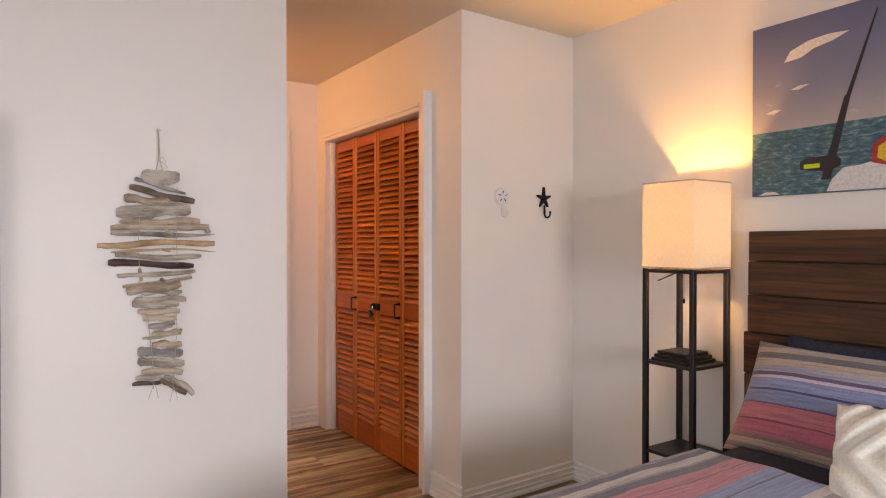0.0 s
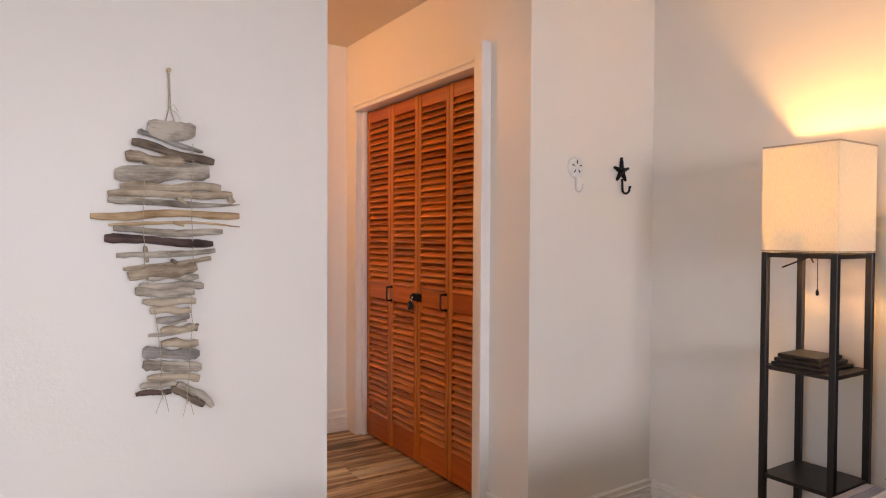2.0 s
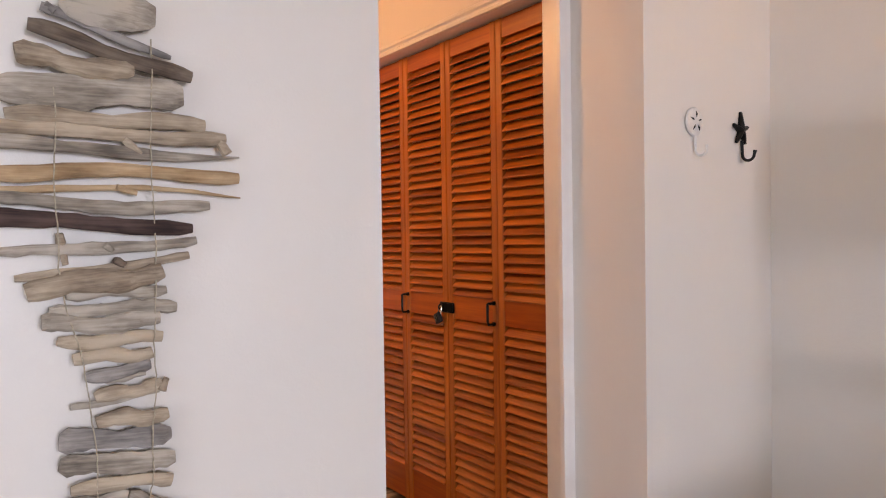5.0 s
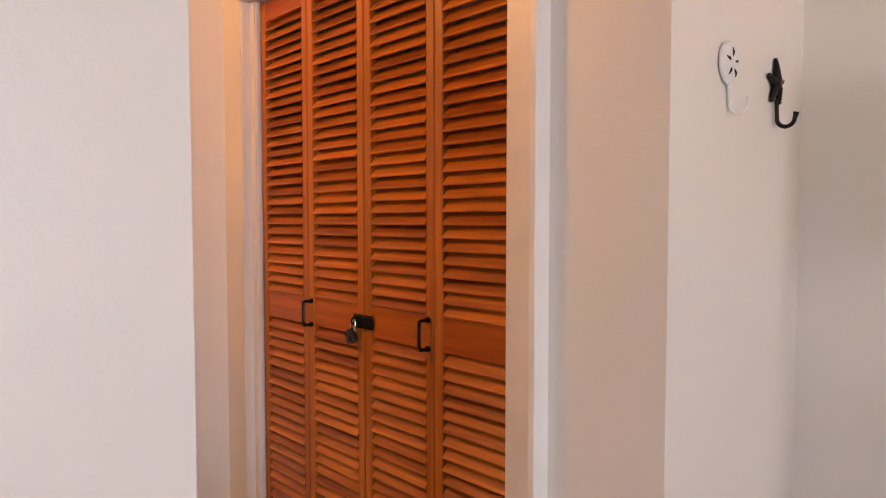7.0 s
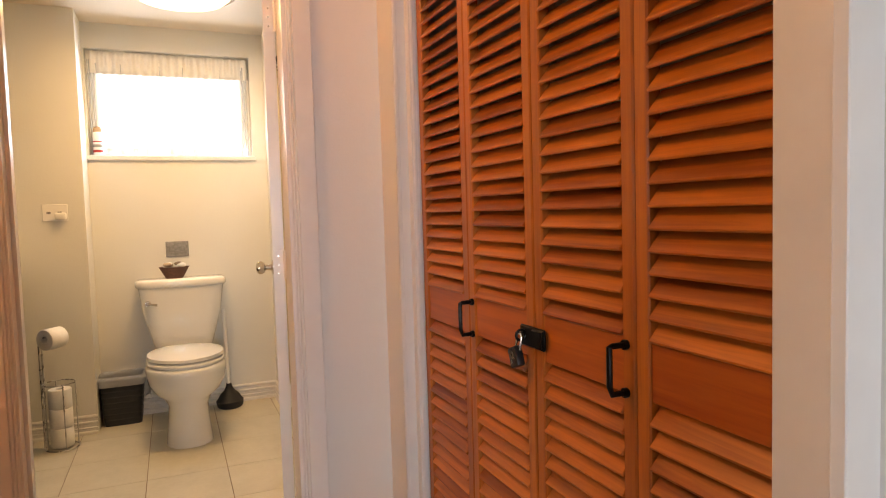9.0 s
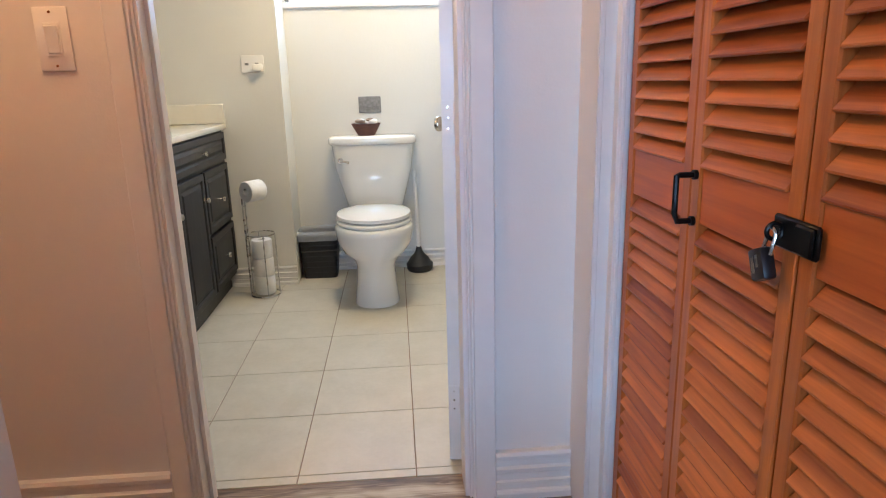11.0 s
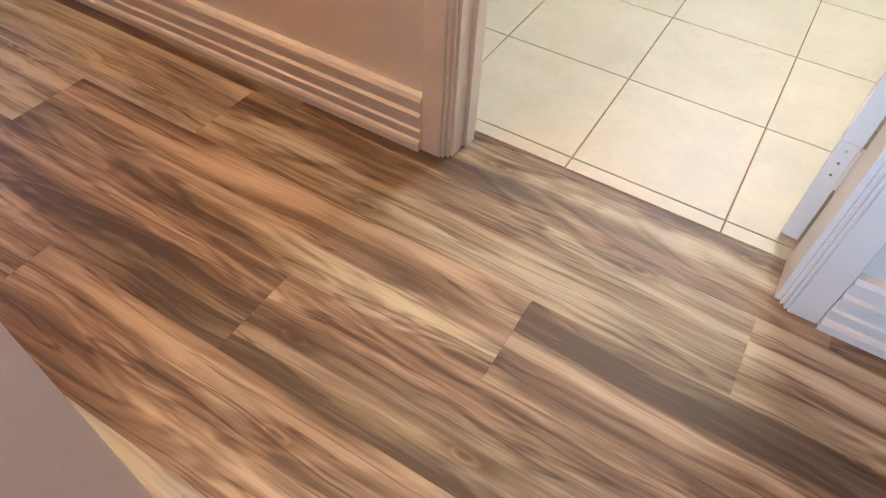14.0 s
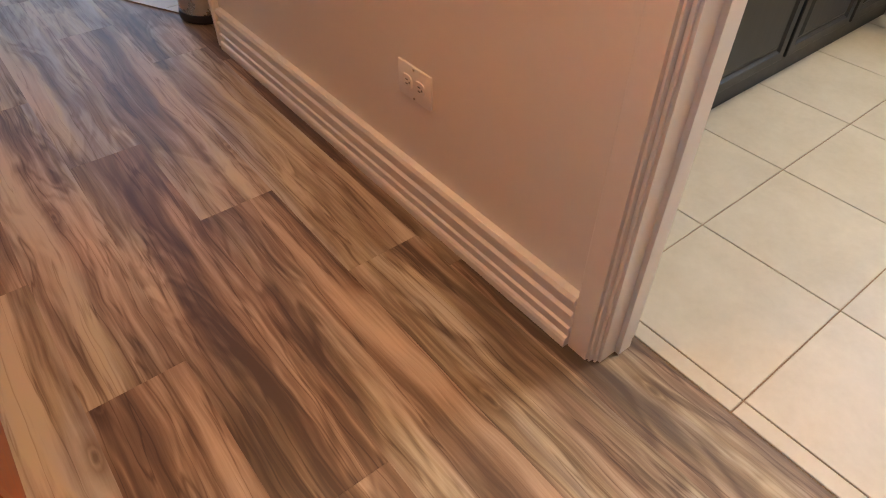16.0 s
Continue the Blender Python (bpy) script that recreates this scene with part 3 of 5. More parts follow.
# windows
def window(name, m, w, h, mullion=True):
    t = thing(name, m, "", "")
    tagged(t, kind="structure")
    b = bmesh.new()
    for a in ((0, 0, w, 0.05), (0, h - 0.05, w, h), (0, 0.05, 0.05, h - 0.05), (w - 0.05, 0.05, w, h - 0.05)) + (((w / 2 - 0.02, 0.05, w / 2 + 0.02, h - 0.05),) if mullion else ()):
        box(b, a[0], -0.03, a[1], a[2], 0.03, a[3], bevel=0.003)
    part("window_frame", b, M["trim"], t, smooth=False)
    for x0, x1 in ((0.05, w / 2 - 0.02), (w / 2 + 0.02, w - 0.05)) if mullion else ((0.05, w - 0.05),):
        g = part("pane", boxed(x0, 0.004, 0.05, x1, 0.010, h - 0.05), M["glass"], t, smooth=False)
        g.visible_shadow = False
    part("window_sill", boxed(-0.02, -0.12, -0.03, w + 0.02, -0.03, 0.0, bevel=0.004), M["trim"], t, smooth=False)
    return t


# The west window is added as the opening for the west fill lamp.
window("window_1", pose(-1.41, 1.45, 0.85, 0, 0, 90), 1.60, 1.20)
window("window_2", pose(2.25, -1.85, 0.85, 0, 0, 180), 1.80, 1.20)
window("window_3", pose(-3.35, 5.20, 0.85, 0, 0, 90), 1.40, 1.20)
wb = window("window_4", pose(1.465, 8.24, 1.57), 0.92, 0.62, False)
bd = structure("backdrop", boxed(1.2, 8.55, 1.2, 2.8, 8.56, 2.6), M["outdoors"])


# ---- louvered bifold closet doors ----
LOUVER_W = 0.3125


def louver_panel(owner, m, slat_mesh):
    W, D = LOUVER_W, 0.028
    st = 0.033
    b = bmesh.new()
    box(b, 0.001, 0, 0.012, st, D, 2.036, bevel=0.003)
    box(b, W - st, 0, 0.012, W - 0.001, D, 2.036, bevel=0.003)
    f = part("door_panel", b, M["frame_v"], owner, smooth=False, at=m)
    for z0, z1 in ((0.012, 0.165), (0.880, 0.978), (1.962, 2.034)):
        part("rail", boxed(st + 0.0004, 0.004, z0, W - st - 0.0004, D - 0.004, z1, bevel=0.001), M["rail"], f, smooth=False)
    pitch = 0.0352
    for z0, z1 in ((0.165, 0.880), (0.978, 1.962)):
        count = int(round((z1 - z0) / pitch))
        step = (z1 - z0) / count
        for i in range(count):
            s = new("slat", slat_mesh)
            s.parent = f
            s.matrix_basis = pose(W / 2, D / 2, z0 + step * (i + 0.5), 0, 0, 0)
    return f


def bifold(m, label, group, open_deg=0.0, latch=True, first=False):
    b = boxed(-0.1225, -0.0033, -0.0243, 0.1225, 0.0033, 0.0243, bevel=0.0018, segments=1)
    bmesh.ops.rotate(b, verts=b.verts, cent=(0, 0, 0), matrix=Matrix.Rotation(radians(-40), 3, "X"))
    me = bpy.data.meshes.new("slat")
    b.normal_update(), b.to_mesh(me), b.free()
    me.materials.append(M["slat"])
    t = thing("bifold_door", m, label, "closet door", group)
    a = radians(open_deg)
    louver_panel(t, pose(0, 0, 0, 0, 0, -open_deg), me)
    hx, hy = LOUVER_W * math.cos(a), -LOUVER_W * math.sin(a)
    p2 = louver_panel(t, pose(hx, hy, 0, 0, 0, open_deg), me)
    pull_x = LOUVER_W + 0.020 if first else LOUVER_W - 0.022
    b = bmesh.new()
    tube(b, [(pull_x, -0.001, 0.963), (pull_x, -0.030, 0.963), (pull_x, -0.035, 0.962), (pull_x, -0.035, 0.897), (pull_x, -0.030, 0.883), (pull_x, -0.001, 0.883)], 0.0052, 8)
    for z in (0.963, 0.883):
        tube(b, [(pull_x, 0.0, z), (pull_x, -0.007, z)], 0.0085, 10)
    part("handle", b, M["black"], t, "black bar pull handle")
    return t


CL = CLOSET @ pose(0.005, 0.062, 0)
bifold(CL, "closed orange-red cedar louvered bifold door with black bar handle", "closet doors", first=True)
bifold(CL @ pose(2 * LOUVER_W + 0.002, 0, 0), "closed orange-red cedar louvered bifold door, padlocked to its neighbour", "closet doors")
BK = BACK @ pose(0.005, 0.062, 0)
bifold(BK, "closed orange-red cedar louvered bifold door behind the fish wall", "hall closet doors")
bifold(BK @ pose(2 * LOUVER_W + 0.002, 0, 0), "slightly open orange-red cedar louvered bifold door behind the fish wall", "hall closet doors", open_deg=8.0)

lock = thing("padlock", CLOSET @ pose(0.635, 0.058, 0.925), "black hasp and small padlock on the closet doors", "padlock")
b = boxed(-0.052, -0.004, -0.022, 0.042, 0.004, 0.022, bevel=0.003)
box(b, 0.002, -0.010, -0.019, 0.040, -0.004, 0.019, bevel=0.003)
part("hasp", b, M["black"], lock)
b = bmesh.new()
tube(b, arc(-0.030, -0.014, 0.002, 0.011, 0, 360, 14, "yz"), 0.0032, 8)
part("staple", b, M["black"], lock)
b = bmesh.new()
tube(b, [(-0.046, -0.018, -0.030), (-0.040, -0.018, -0.010)] + arc(-0.030, -0.018, -0.004, 0.011, 150, 20, 7) + [(-0.024, -0.020, -0.028)], 0.0028, 8)
part("shackle", b, M["nickel"], lock)
b = boxed(-0.017, -0.010, -0.022, 0.017, 0.010, 0.022, bevel=0.005, segments=2)
part("lock_body", b, M["blackplastic"], lock, at=pose(-0.042, -0.019, -0.046, 0, -24, 0))
b = boxed(-0.008, -0.0115, -0.012, 0.000, -0.0102, 0.010)
box(b, 0.003, -0.0115, -0.005, 0.009, -0.0102, 0.012)
part("lock_mark", b, M["nickel"], lock, at=pose(-0.042, -0.019, -0.046, 0, -24, 0))

# ---- driftwood fish ----
fish = thing("driftwood_fish", pose(1.107, YF, 0.75), "fish-shaped wall hanging of grey driftwood sticks on string", "wall decoration")
FRNG = random.Random(7)


def stick(x0, z0, x1, z1, thick, tint, slab, bow=0.0, tail=0.0, gap=0.0):
    """A driftwood piece between two ends on the wall; bow lifts its middle, tail thins its right end."""
    cx, cz = (x0 + x1) / 2, (z0 + z1) / 2
    length, ang = math.hypot(x1 - x0, z1 - z0), math.degrees(math.atan2(z1 - z0, x1 - x0))
    n, r = (14 if length > 0.15 else 10), thick / 2
    pts, radii = [], []
    ph, fq = FRNG.uniform(0, 6.28), FRNG.uniform(1.5, 3.2)
    for i in range(n + 1):
        u = i / n
        wob = (0.10 if slab else 0.28) * r * math.sin(ph + u * 6.28 * fq / 2) + FRNG.uniform(-0.08, 0.08) * r
        end = min(1.0, 0.74 + 4 * min(u, 1 - u)) if not slab else min(1.0, 0.60 + 9 * min(u, 1 - u))
        thin = 1 - tail * max(0, u - 0.55) / 0.45
        pts.append(((u - 0.5) * length, 0, wob + bow * math.sin(math.pi * u)))
        radii.append(r * end * thin * (1 + FRNG.uniform(-0.09, 0.09)) * (1 + 0.10 * math.sin(ph * 2 + u * 9)))
    b = bmesh.new()
    tube(b, pts, radii, 10, flat=0.36 if slab else 0.8)
    for v in b.verts:
        q = noise.noise(Vector((v.co.x * 40 + cx * 90, v.co.y * 60, v.co.z * 60 + cz * 50)))
        v.co.z += q * r * 0.15
        v.co.y += q * r * 0.18
    part("stick", b, M["drift"][tint], fish, at=pose(cx - 1.107, -0.004 - r * (0.36 if slab else 0.8) - 0.008 - gap, cz - 0.75, 0, -ang, 0))


stick(1.049, 1.570, 1.178, 1.564, 0.056, 0, True)
stick(1.025, 1.555, 1.201, 1.510, 0.015, 2, False, tail=0.3)
stick(1.008, 1.524, 1.229, 1.478, 0.023, 3, False, gap=0.006)
stick(0.993, 1.481, 1.144, 1.477, 0.031, 1, False)
stick(0.966, 1.432, 1.217, 1.449, 0.052, 0, True, bow=0.004)
stick(0.979, 1.397, 1.250, 1.407, 0.025, 1, False)
stick(0.948, 1.378, 1.284, 1.386, 0.022, 1, False)
stick(0.949, 1.359, 1.307, 1.358, 0.020, 0, False, tail=0.8, bow=-0.003)
stick(0.906, 1.313, 1.304, 1.324, 0.023, 4, False, bow=0.006)
stick(0.950, 1.291, 1.309, 1.291, 0.010, 4, False, tail=0.7, bow=0.010)
stick(0.962, 1.281, 1.255, 1.273, 0.021, 0, False, bow=-0.004)
stick(0.939, 1.253, 1.227, 1.241, 0.025, 5, False)
stick(0.969, 1.204, 1.234, 1.218, 0.018, 0, False)
stick(0.986, 1.167, 1.222, 1.193, 0.016, 1, False)
stick(0.998, 1.153, 1.180, 1.168, 0.034, 1, False)
stick(1.048, 1.144, 1.186, 1.142, 0.020, 0, False)
stick(1.026, 1.121, 1.200, 1.113, 0.022, 0, False)
stick(1.016, 1.101, 1.174, 1.096, 0.028, 0, False)
stick(1.035, 1.074, 1.178, 1.068, 0.022, 1, False)
stick(1.055, 1.050, 1.163, 1.044, 0.023, 1, False)
stick(1.070, 1.019, 1.160, 1.025, 0.021, 2, False)
stick(1.076, 1.012, 1.153, 1.013, 0.013, 0, False)
stick(1.082, 0.987, 1.175, 0.993, 0.022, 1, False)
stick(1.050, 0.975, 1.173, 0.984, 0.012, 0, False)
stick(1.083, 0.953, 1.184, 0.945, 0.025, 1, False)
stick(1.034, 0.928, 1.189, 0.912, 0.033, 2, True)
stick(1.034, 0.894, 1.194, 0.871, 0.033, 0, True)
stick(1.047, 0.853, 1.187, 0.836, 0.022, 1, False, bow=0.010)
stick(1.027, 0.835, 1.123, 0.831, 0.018, 0, False)
stick(1.123, 0.827, 1.226, 0.751, 0.021, 0, False, bow=0.012)
stick(1.016, 0.814, 1.110, 0.811, 0.016, 5, False)
stick(1.110, 0.817, 1.202, 0.761, 0.021, 3, False)


def knot(x0, z0, x1, z1, r0, r1, tint, out):
    """A short side twig or knobbed end on a driftwood piece."""
    b = bmesh.new()
    tube(b, [((x1 - x0) * u, 0.002 * math.sin(5 * u), (z1 - z0) * u) for u in (0, 0.3, 0.65, 1)], [r0 * 0.8, r0, (r0 + r1) / 2, r1], 8)
    for v in b.verts:
        v.co += Vector((1, 0.4, 1)) * (0.12 * r0 * noise.noise(v.co * 120 + Vector((x0 * 50, 0, z0 * 50))))
    part("twig", b, M["drift"][tint], fish, at=pose(x0 - 1.107, -out, z0 - 0.75))


knot(1.272, 1.386, 1.286, 1.362, 0.0085, 0.0095, 1, 0.022)
knot(1.128, 1.374, 1.153, 1.354, 0.0070, 0.0020, 1, 0.026)
knot(1.041, 1.232, 1.048, 1.186, 0.0065, 0.0040, 1, 0.020)
knot(1.098, 1.214, 1.110, 1.205, 0.0060, 0.0030, 0, 0.026)
knot(1.112, 1.192, 1.126, 1.183, 0.0065, 0.0045, 3, 0.026)
knot(1.183, 1.002, 1.174, 0.984, 0.0060, 0.0080, 1, 0.022)
knot(1.118, 1.302, 1.146, 1.292, 0.0055, 0.0035, 4, 0.022)
knot(1.030, 1.560, 1.043, 1.549, 0.0070, 0.0055, 2, 0.020)
for i, (xa, za, xb, zb) in enumerate(((1.037, 1.44, 1.037, 1.18), (1.167, 1.53, 1.167, 1.10), (1.037, 1.18, 1.075, 0.99), (1.167, 1.10, 1.160, 0.90), (1.075, 0.99, 1.085, 0.79), (1.160, 0.90, 1.150, 0.77))):
    b = bmesh.new()
    tube(b, [(xa + (xb - xa) * u + 0.002 * math.sin(9 * u + i) - 1.107, -0.032 + 0.004 * math.sin(40 * u), za + (zb - za) * u - 0.75) for u in [k / 16 for k in range(17)]], 0.0011, 5)
    part("string", b, M["string"], fish)
b = bmesh.new()
tube(b, [(0, -0.012, 0.985), (0.001, -0.014, 0.93), (-0.001, -0.014, 0.875), (-0.014, -0.016, 0.82)], 0.0017, 6)
tube(b, [(0.002, -0.012, 0.985), (0.004, -0.015, 0.90), (0.006, -0.014, 0.872), (0.022, -0.017, 0.818)], 0.0015, 6)
tube(b, [(0.0, -0.016, 0.878), (0.018, -0.02, 0.868), (0.032, -0.02, 0.850)], 0.0009, 5)
tube(b, [(0.0, -0.016, 0.880), (0.012, -0.02, 0.892), (0.024, -0.02, 0.872)], 0.0009, 5)
part("string", b, M["string"], fish)
for xo, zo, dx in ((-0.020, 0.040, -0.02), (-0.018, 0.040, 0.012), (0.045, 0.020, -0.012), (0.047, 0.022, 0.015)):
    b = bmesh.new()
    tube(b, [(xo, -0.03, zo + 0.02), (xo + dx * 0.4, -0.034, zo), (xo + dx, -0.03, zo - 0.035)], 0.0009, 5)
    part("string", b, M["string"], fish)
b = bmesh.new()
tube(b, [(0, 0, 0.989), (0, -0.016, 0.989), (0, -0.018, 0.989)], [0.003, 0.003, 0.0065], 10)
part("nail", b, M["brass"], fish, "dull brass nail")

# ---- hooks ----
hook = thing("sand_dollar_hook", pose(2.755, YH + 0.0045, 1.565, 0, 0, 1.8), "white metal coat hook shaped like a sand dollar", "coat hook")
b = bmesh.new()
loft(b, [[(x * s, y, z * s * 0.96) for x, _, z in arc(0, 0, 0, 0.048 * 1.0, 0, 360 - 15, 23)] for y, s in ((-0.002, 0.98), (-0.006, 1.0), (-0.010, 0.93), (-0.013, 0.6), (-0.014, 0.15))])
part("plate", b, M["white_metal"], hook)
for k in range(5):
    a = radians(90 + 72 * k)
    b = bmesh.new()
    tube(b, [(0.013 * math.cos(a), -0.0135, 0.013 * math.sin(a)), (0.022 * math.cos(a), -0.0145, 0.022 * math.sin(a)), (0.033 * math.cos(a), -0.012, 0.033 * math.sin(a))], [0.0012, 0.0030, 0.0012], 6)
    part("petal", b, M["black"], hook, "dark slot")
b = bmesh.new()
tube(b, [(0.003, -0.006, -0.035), (0.003, -0.008, -0.085)] + arc(0.003, -0.026, -0.088, 0.018, 0, -180, 8, "yz") + [(0.003, -0.046, -0.075)], [0.005] * 2 + [0.0042] * 9 + [0.0058], 8)
part("hook_arm", b, M["white_metal"], hook)

hook = thing("starfish_hook", pose(3.051, YH + 0.0125, 1.565, 0, 0, 1.8), "black cast metal coat hook shaped like a starfish", "coat hook")
b = bmesh.new()
pts = []
for k in range(10):
    a = radians(90 + 36 * k)
    r = (0.062, 0.052, 0.052, 0.052, 0.052)[k // 2] if k % 2 == 0 else 0.020
    if k % 2 == 0:
        pts += [(r * math.cos(a + 0.10), 0, r * math.sin(a + 0.10)), (r * 1.04 * math.cos(a), 0, r * 1.04 * math.sin(a)), (r * math.cos(a - 0.10), 0, r * math.sin(a - 0.10))][::-1]
    else:
        pts.append((r * math.cos(a), 0, r * math.sin(a)))
loft(b, [[(x * s, y, z * s) for x, _, z in pts] for y, s in ((-0.001, 1.0), (-0.007, 1.0), (-0.012, 0.72), (-0.018, 0.25))])
part("star_plate", b, M["black"], hook)
for k in range(5):
    a = radians(90 + 72 * k)
    b = bmesh.new()
    for q in range(5):
        r = 0.014 + q * 0.009
        bmesh.ops.create_icosphere(b, subdivisions=1, radius=0.0034 - q * 0.0003, matrix=Matrix.Translation((r * math.cos(a), -0.016 + q * 0.0018, r * math.sin(a))))
    part("bead", b, M["black"], hook)
b = bmesh.new()
tube(b, [(0.004, -0.006, -0.035), (0.004, -0.008, -0.080)] + arc(0.004, -0.028, -0.083, 0.020, 0, -180, 8, "yz") + [(0.004, -0.051, -0.070)], [0.0052] * 11 + [0.0070], 8)
part("hook_arm", b, M["black"], hook)

# ---- floor lamp with shelves ----
fl = thing("floor_lamp", pose(2.976, 3.014, 0), "black square-framed shelf floor lamp with a lit cream linen shade", "floor lamp")
S = 0.259
for x in (0, S - 0.022):
    for y in (0, S - 0.022):
        part("leg", boxed(x, y, 0, x + 0.022, y + 0.022, 1.214, bevel=0.0015), M["blackwood"], fl, smooth=False)
for z, w in ((1.196, 0.02), (0.02, 0.02)):
    for a in ((0.022, 0.002, S - 0.022, 0.020), (0.022, S - 0.020, S - 0.022, S - 0.002), (0.002, 0.022, 0.020, S - 0.022), (S - 0.020, 0.022, S - 0.002, S - 0.022)):
        part("rail", boxed(a[0], a[1], z, a[2], a[3], z + w * 0.8), M["blackwood"], fl, smooth=False)
for z in (0.795, 0.405):
    b = boxed(0.004, 0.004, z, S - 0.004, S - 0.004, z + 0.014, bevel=0.002)
    part("shelf", b, M["blackwood"], fl, smooth=False)
for i, (a, hgt) in enumerate((((0.03, 0.05, 0.23, 0.235), 0.018), ((0.05, 0.07, 0.235, 0.236), 0.034), ((0.075, 0.09, 0.236, 0.237), 0.05))):
    bk = thing("book", pose(2.976, 3.014, 0.8095 + (0, 0.0125, 0.025)[i]), "thin dark closed book stacked flat on the lamp's black shelf", "book", "books on the lamp shelf")
    part("cover", boxed(a[0], a[1], 0.0, a[2], a[3], 0.0120, bevel=0.002), M["blackwood"], bk, smooth=False)
b = bmesh.new()
loft(b, [[(e, e, z), (S - e, e, z), (S - e, S - e, z), (e, S - e, z)] for e, z in ((0, 1.218), (0, 1.587), (0.0024, 1.587), (0.0024, 1.218), (0, 1.218))], caps=False)
bmesh.ops.remove_doubles(b, verts=b.verts, dist=0.0005)
bmesh.ops.recalc_face_normals(b, faces=b.faces)
sh = part("shade", b, M["shade"], fl, "lit cream linen box shade", smooth=False)
for z in (1.216, 1.582):
    b = bmesh.new()
    for a in ((-0.001, -0.001, S + 0.001, 0.003), (-0.001, S - 0.003, S + 0.001, S + 0.001), (-0.001, 0.003, 0.003, S - 0.003), (S - 0.003, 0.003, S + 0.001, S - 0.003)):
        box(b, a[0], a[1], z, a[2], a[3], z + 0.006)
    part("binding", b, M["string"], sh, smooth=False)
b = bmesh.new()
lathe(b, S / 2, S / 2, [(0.004, 1.452), (0.022, 1.445), (0.030, 1.42), (0.026, 1.39), (0.013, 1.36), (0.013, 1.345)], 16)
o = part("bulb", b, M["bulb"], fl, "lit warm bulb")
o.visible_shadow = False
b = bmesh.new()
# The wide rim is an unseen addition that stops the bulb's light going down.
lathe(b, S / 2, S / 2, [(0.016, 1.352), (0.034, 1.346), (0.034, 1.340), (0.017, 1.330), (0.017, 1.29), (0.010, 1.28)], 14)
box(b, 0.002, S / 2 - 0.009, 1.270, S - 0.002, S / 2 + 0.009, 1.280)
part("socket", b, M["black"], fl)
b = bmesh.new()
tube(b, [(0.075, 0.10, 1.215), (0.074, 0.10, 1.18), (0.075, 0.10, 1.085)], 0.0013, 5)
lathe(b, 0.075, 0.10, [(0.002, 1.088), (0.0055, 1.080), (0.0055, 1.070), (0.002, 1.065)], 8)
tube(b, [(S / 2, S / 2, 1.275), (0.11, 0.14, 1.21), (0.085, 0.12, 1.18), (0.06, 0.12, 1.20), (0.03, 0.2, 1.16)], 0.003, 6)
part("pull_chain", b, M["black"], fl)

# ---- picture on canvas ----
pic = thing("canvas_picture", pose(3.284, 2.934, 1.518), "unframed canvas print of fishing rods above a blue sea", "picture")
part("canvas", boxed(-0.024, -1.02, 0, 0, 0, 0.70, bevel=0.002), M["print"], pic, smooth=False)


def flat_print(key, pts, depth=0.0012):
    b = bmesh.new()
    loft(b, [[(-0.0245 - d, y, z) for y, z in pts] for d in (0, depth)])
    part("print_shape", b, M[key], pic, smooth=False)


flat_print("print_cloud", [(-0.135, 0.535), (-0.16, 0.575), (-0.23, 0.60), (-0.31, 0.607), (-0.38, 0.600), (-0.32, 0.578), (-0.25, 0.565), (-0.20, 0.540)], 0.0006)
flat_print("print_cloud", [(-0.16, 0.42), (-0.20, 0.432), (-0.235, 0.43), (-0.19, 0.415)], 0.0006)
flat_print("print_cloud", [(-0.06, 0.34), (-0.10, 0.352), (-0.125, 0.345), (-0.09, 0.332)], 0.0006)
flat_print("print_dark", [(-0.280, 0.05), (-0.315, 0.05), (-0.385, 0.36), (-0.363, 0.36)])
flat_print("print_dark", [(-0.369, 0.36), (-0.385, 0.36), (-0.475, 0.655), (-0.470, 0.655)])
flat_print("print_dark", [(-0.20, 0.095), (-0.20, 0.128), (-0.23, 0.142), (-0.33, 0.140), (-0.352, 0.125), (-0.35, 0.098), (-0.30, 0.082)], 0.0016)
flat_print("print_green", [(-0.215, 0.098), (-0.215, 0.115), (-0.275, 0.115), (-0.275, 0.098)], 0.0022)
flat_print("print_foam", [(-0.30, 0.004), (-0.32, 0.05), (-0.36, 0.09), (-0.42, 0.095), (-0.50, 0.115), (-0.60, 0.10), (-0.66, 0.04), (-0.66, 0.004)], 0.0008)
flat_print("print_foam", [(-0.03, 0.004), (-0.06, 0.016), (-0.10, 0.015), (-0.12, 0.004)], 0.0008)
flat_print("print_red", [(-0.455, 0.10), (-0.46, 0.16), (-0.49, 0.19), (-0.60, 0.185), (-0.62, 0.10), (-0.55, 0.072)], 0.0014)
flat_print("print_gold", [(-0.475, 0.115), (-0.478, 0.155), (-0.505, 0.172), (-0.60, 0.168), (-0.60, 0.09), (-0.52, 0.088)], 0.0020)
flat_print("print_dark", [(-0.56, 0.05), (-0.59, 0.05), (-0.70, 0.62), (-0.695, 0.62)], 0.0010)

# ---- bed ----
bed = thing("bed", pose(1.25, 2.80, 0), "made bed with dark plank headboard, striped quilt and navy sheet", "bed")
BW = 1.56
hb = part("headboard", boxed(1.995, -BW - 0.05, 0.02, 2.012, 0.10, 1.36), M["walnut"], bed, "dark brown rustic plank headboard", smooth=False)
HR = random.Random(3)
z = 0.10
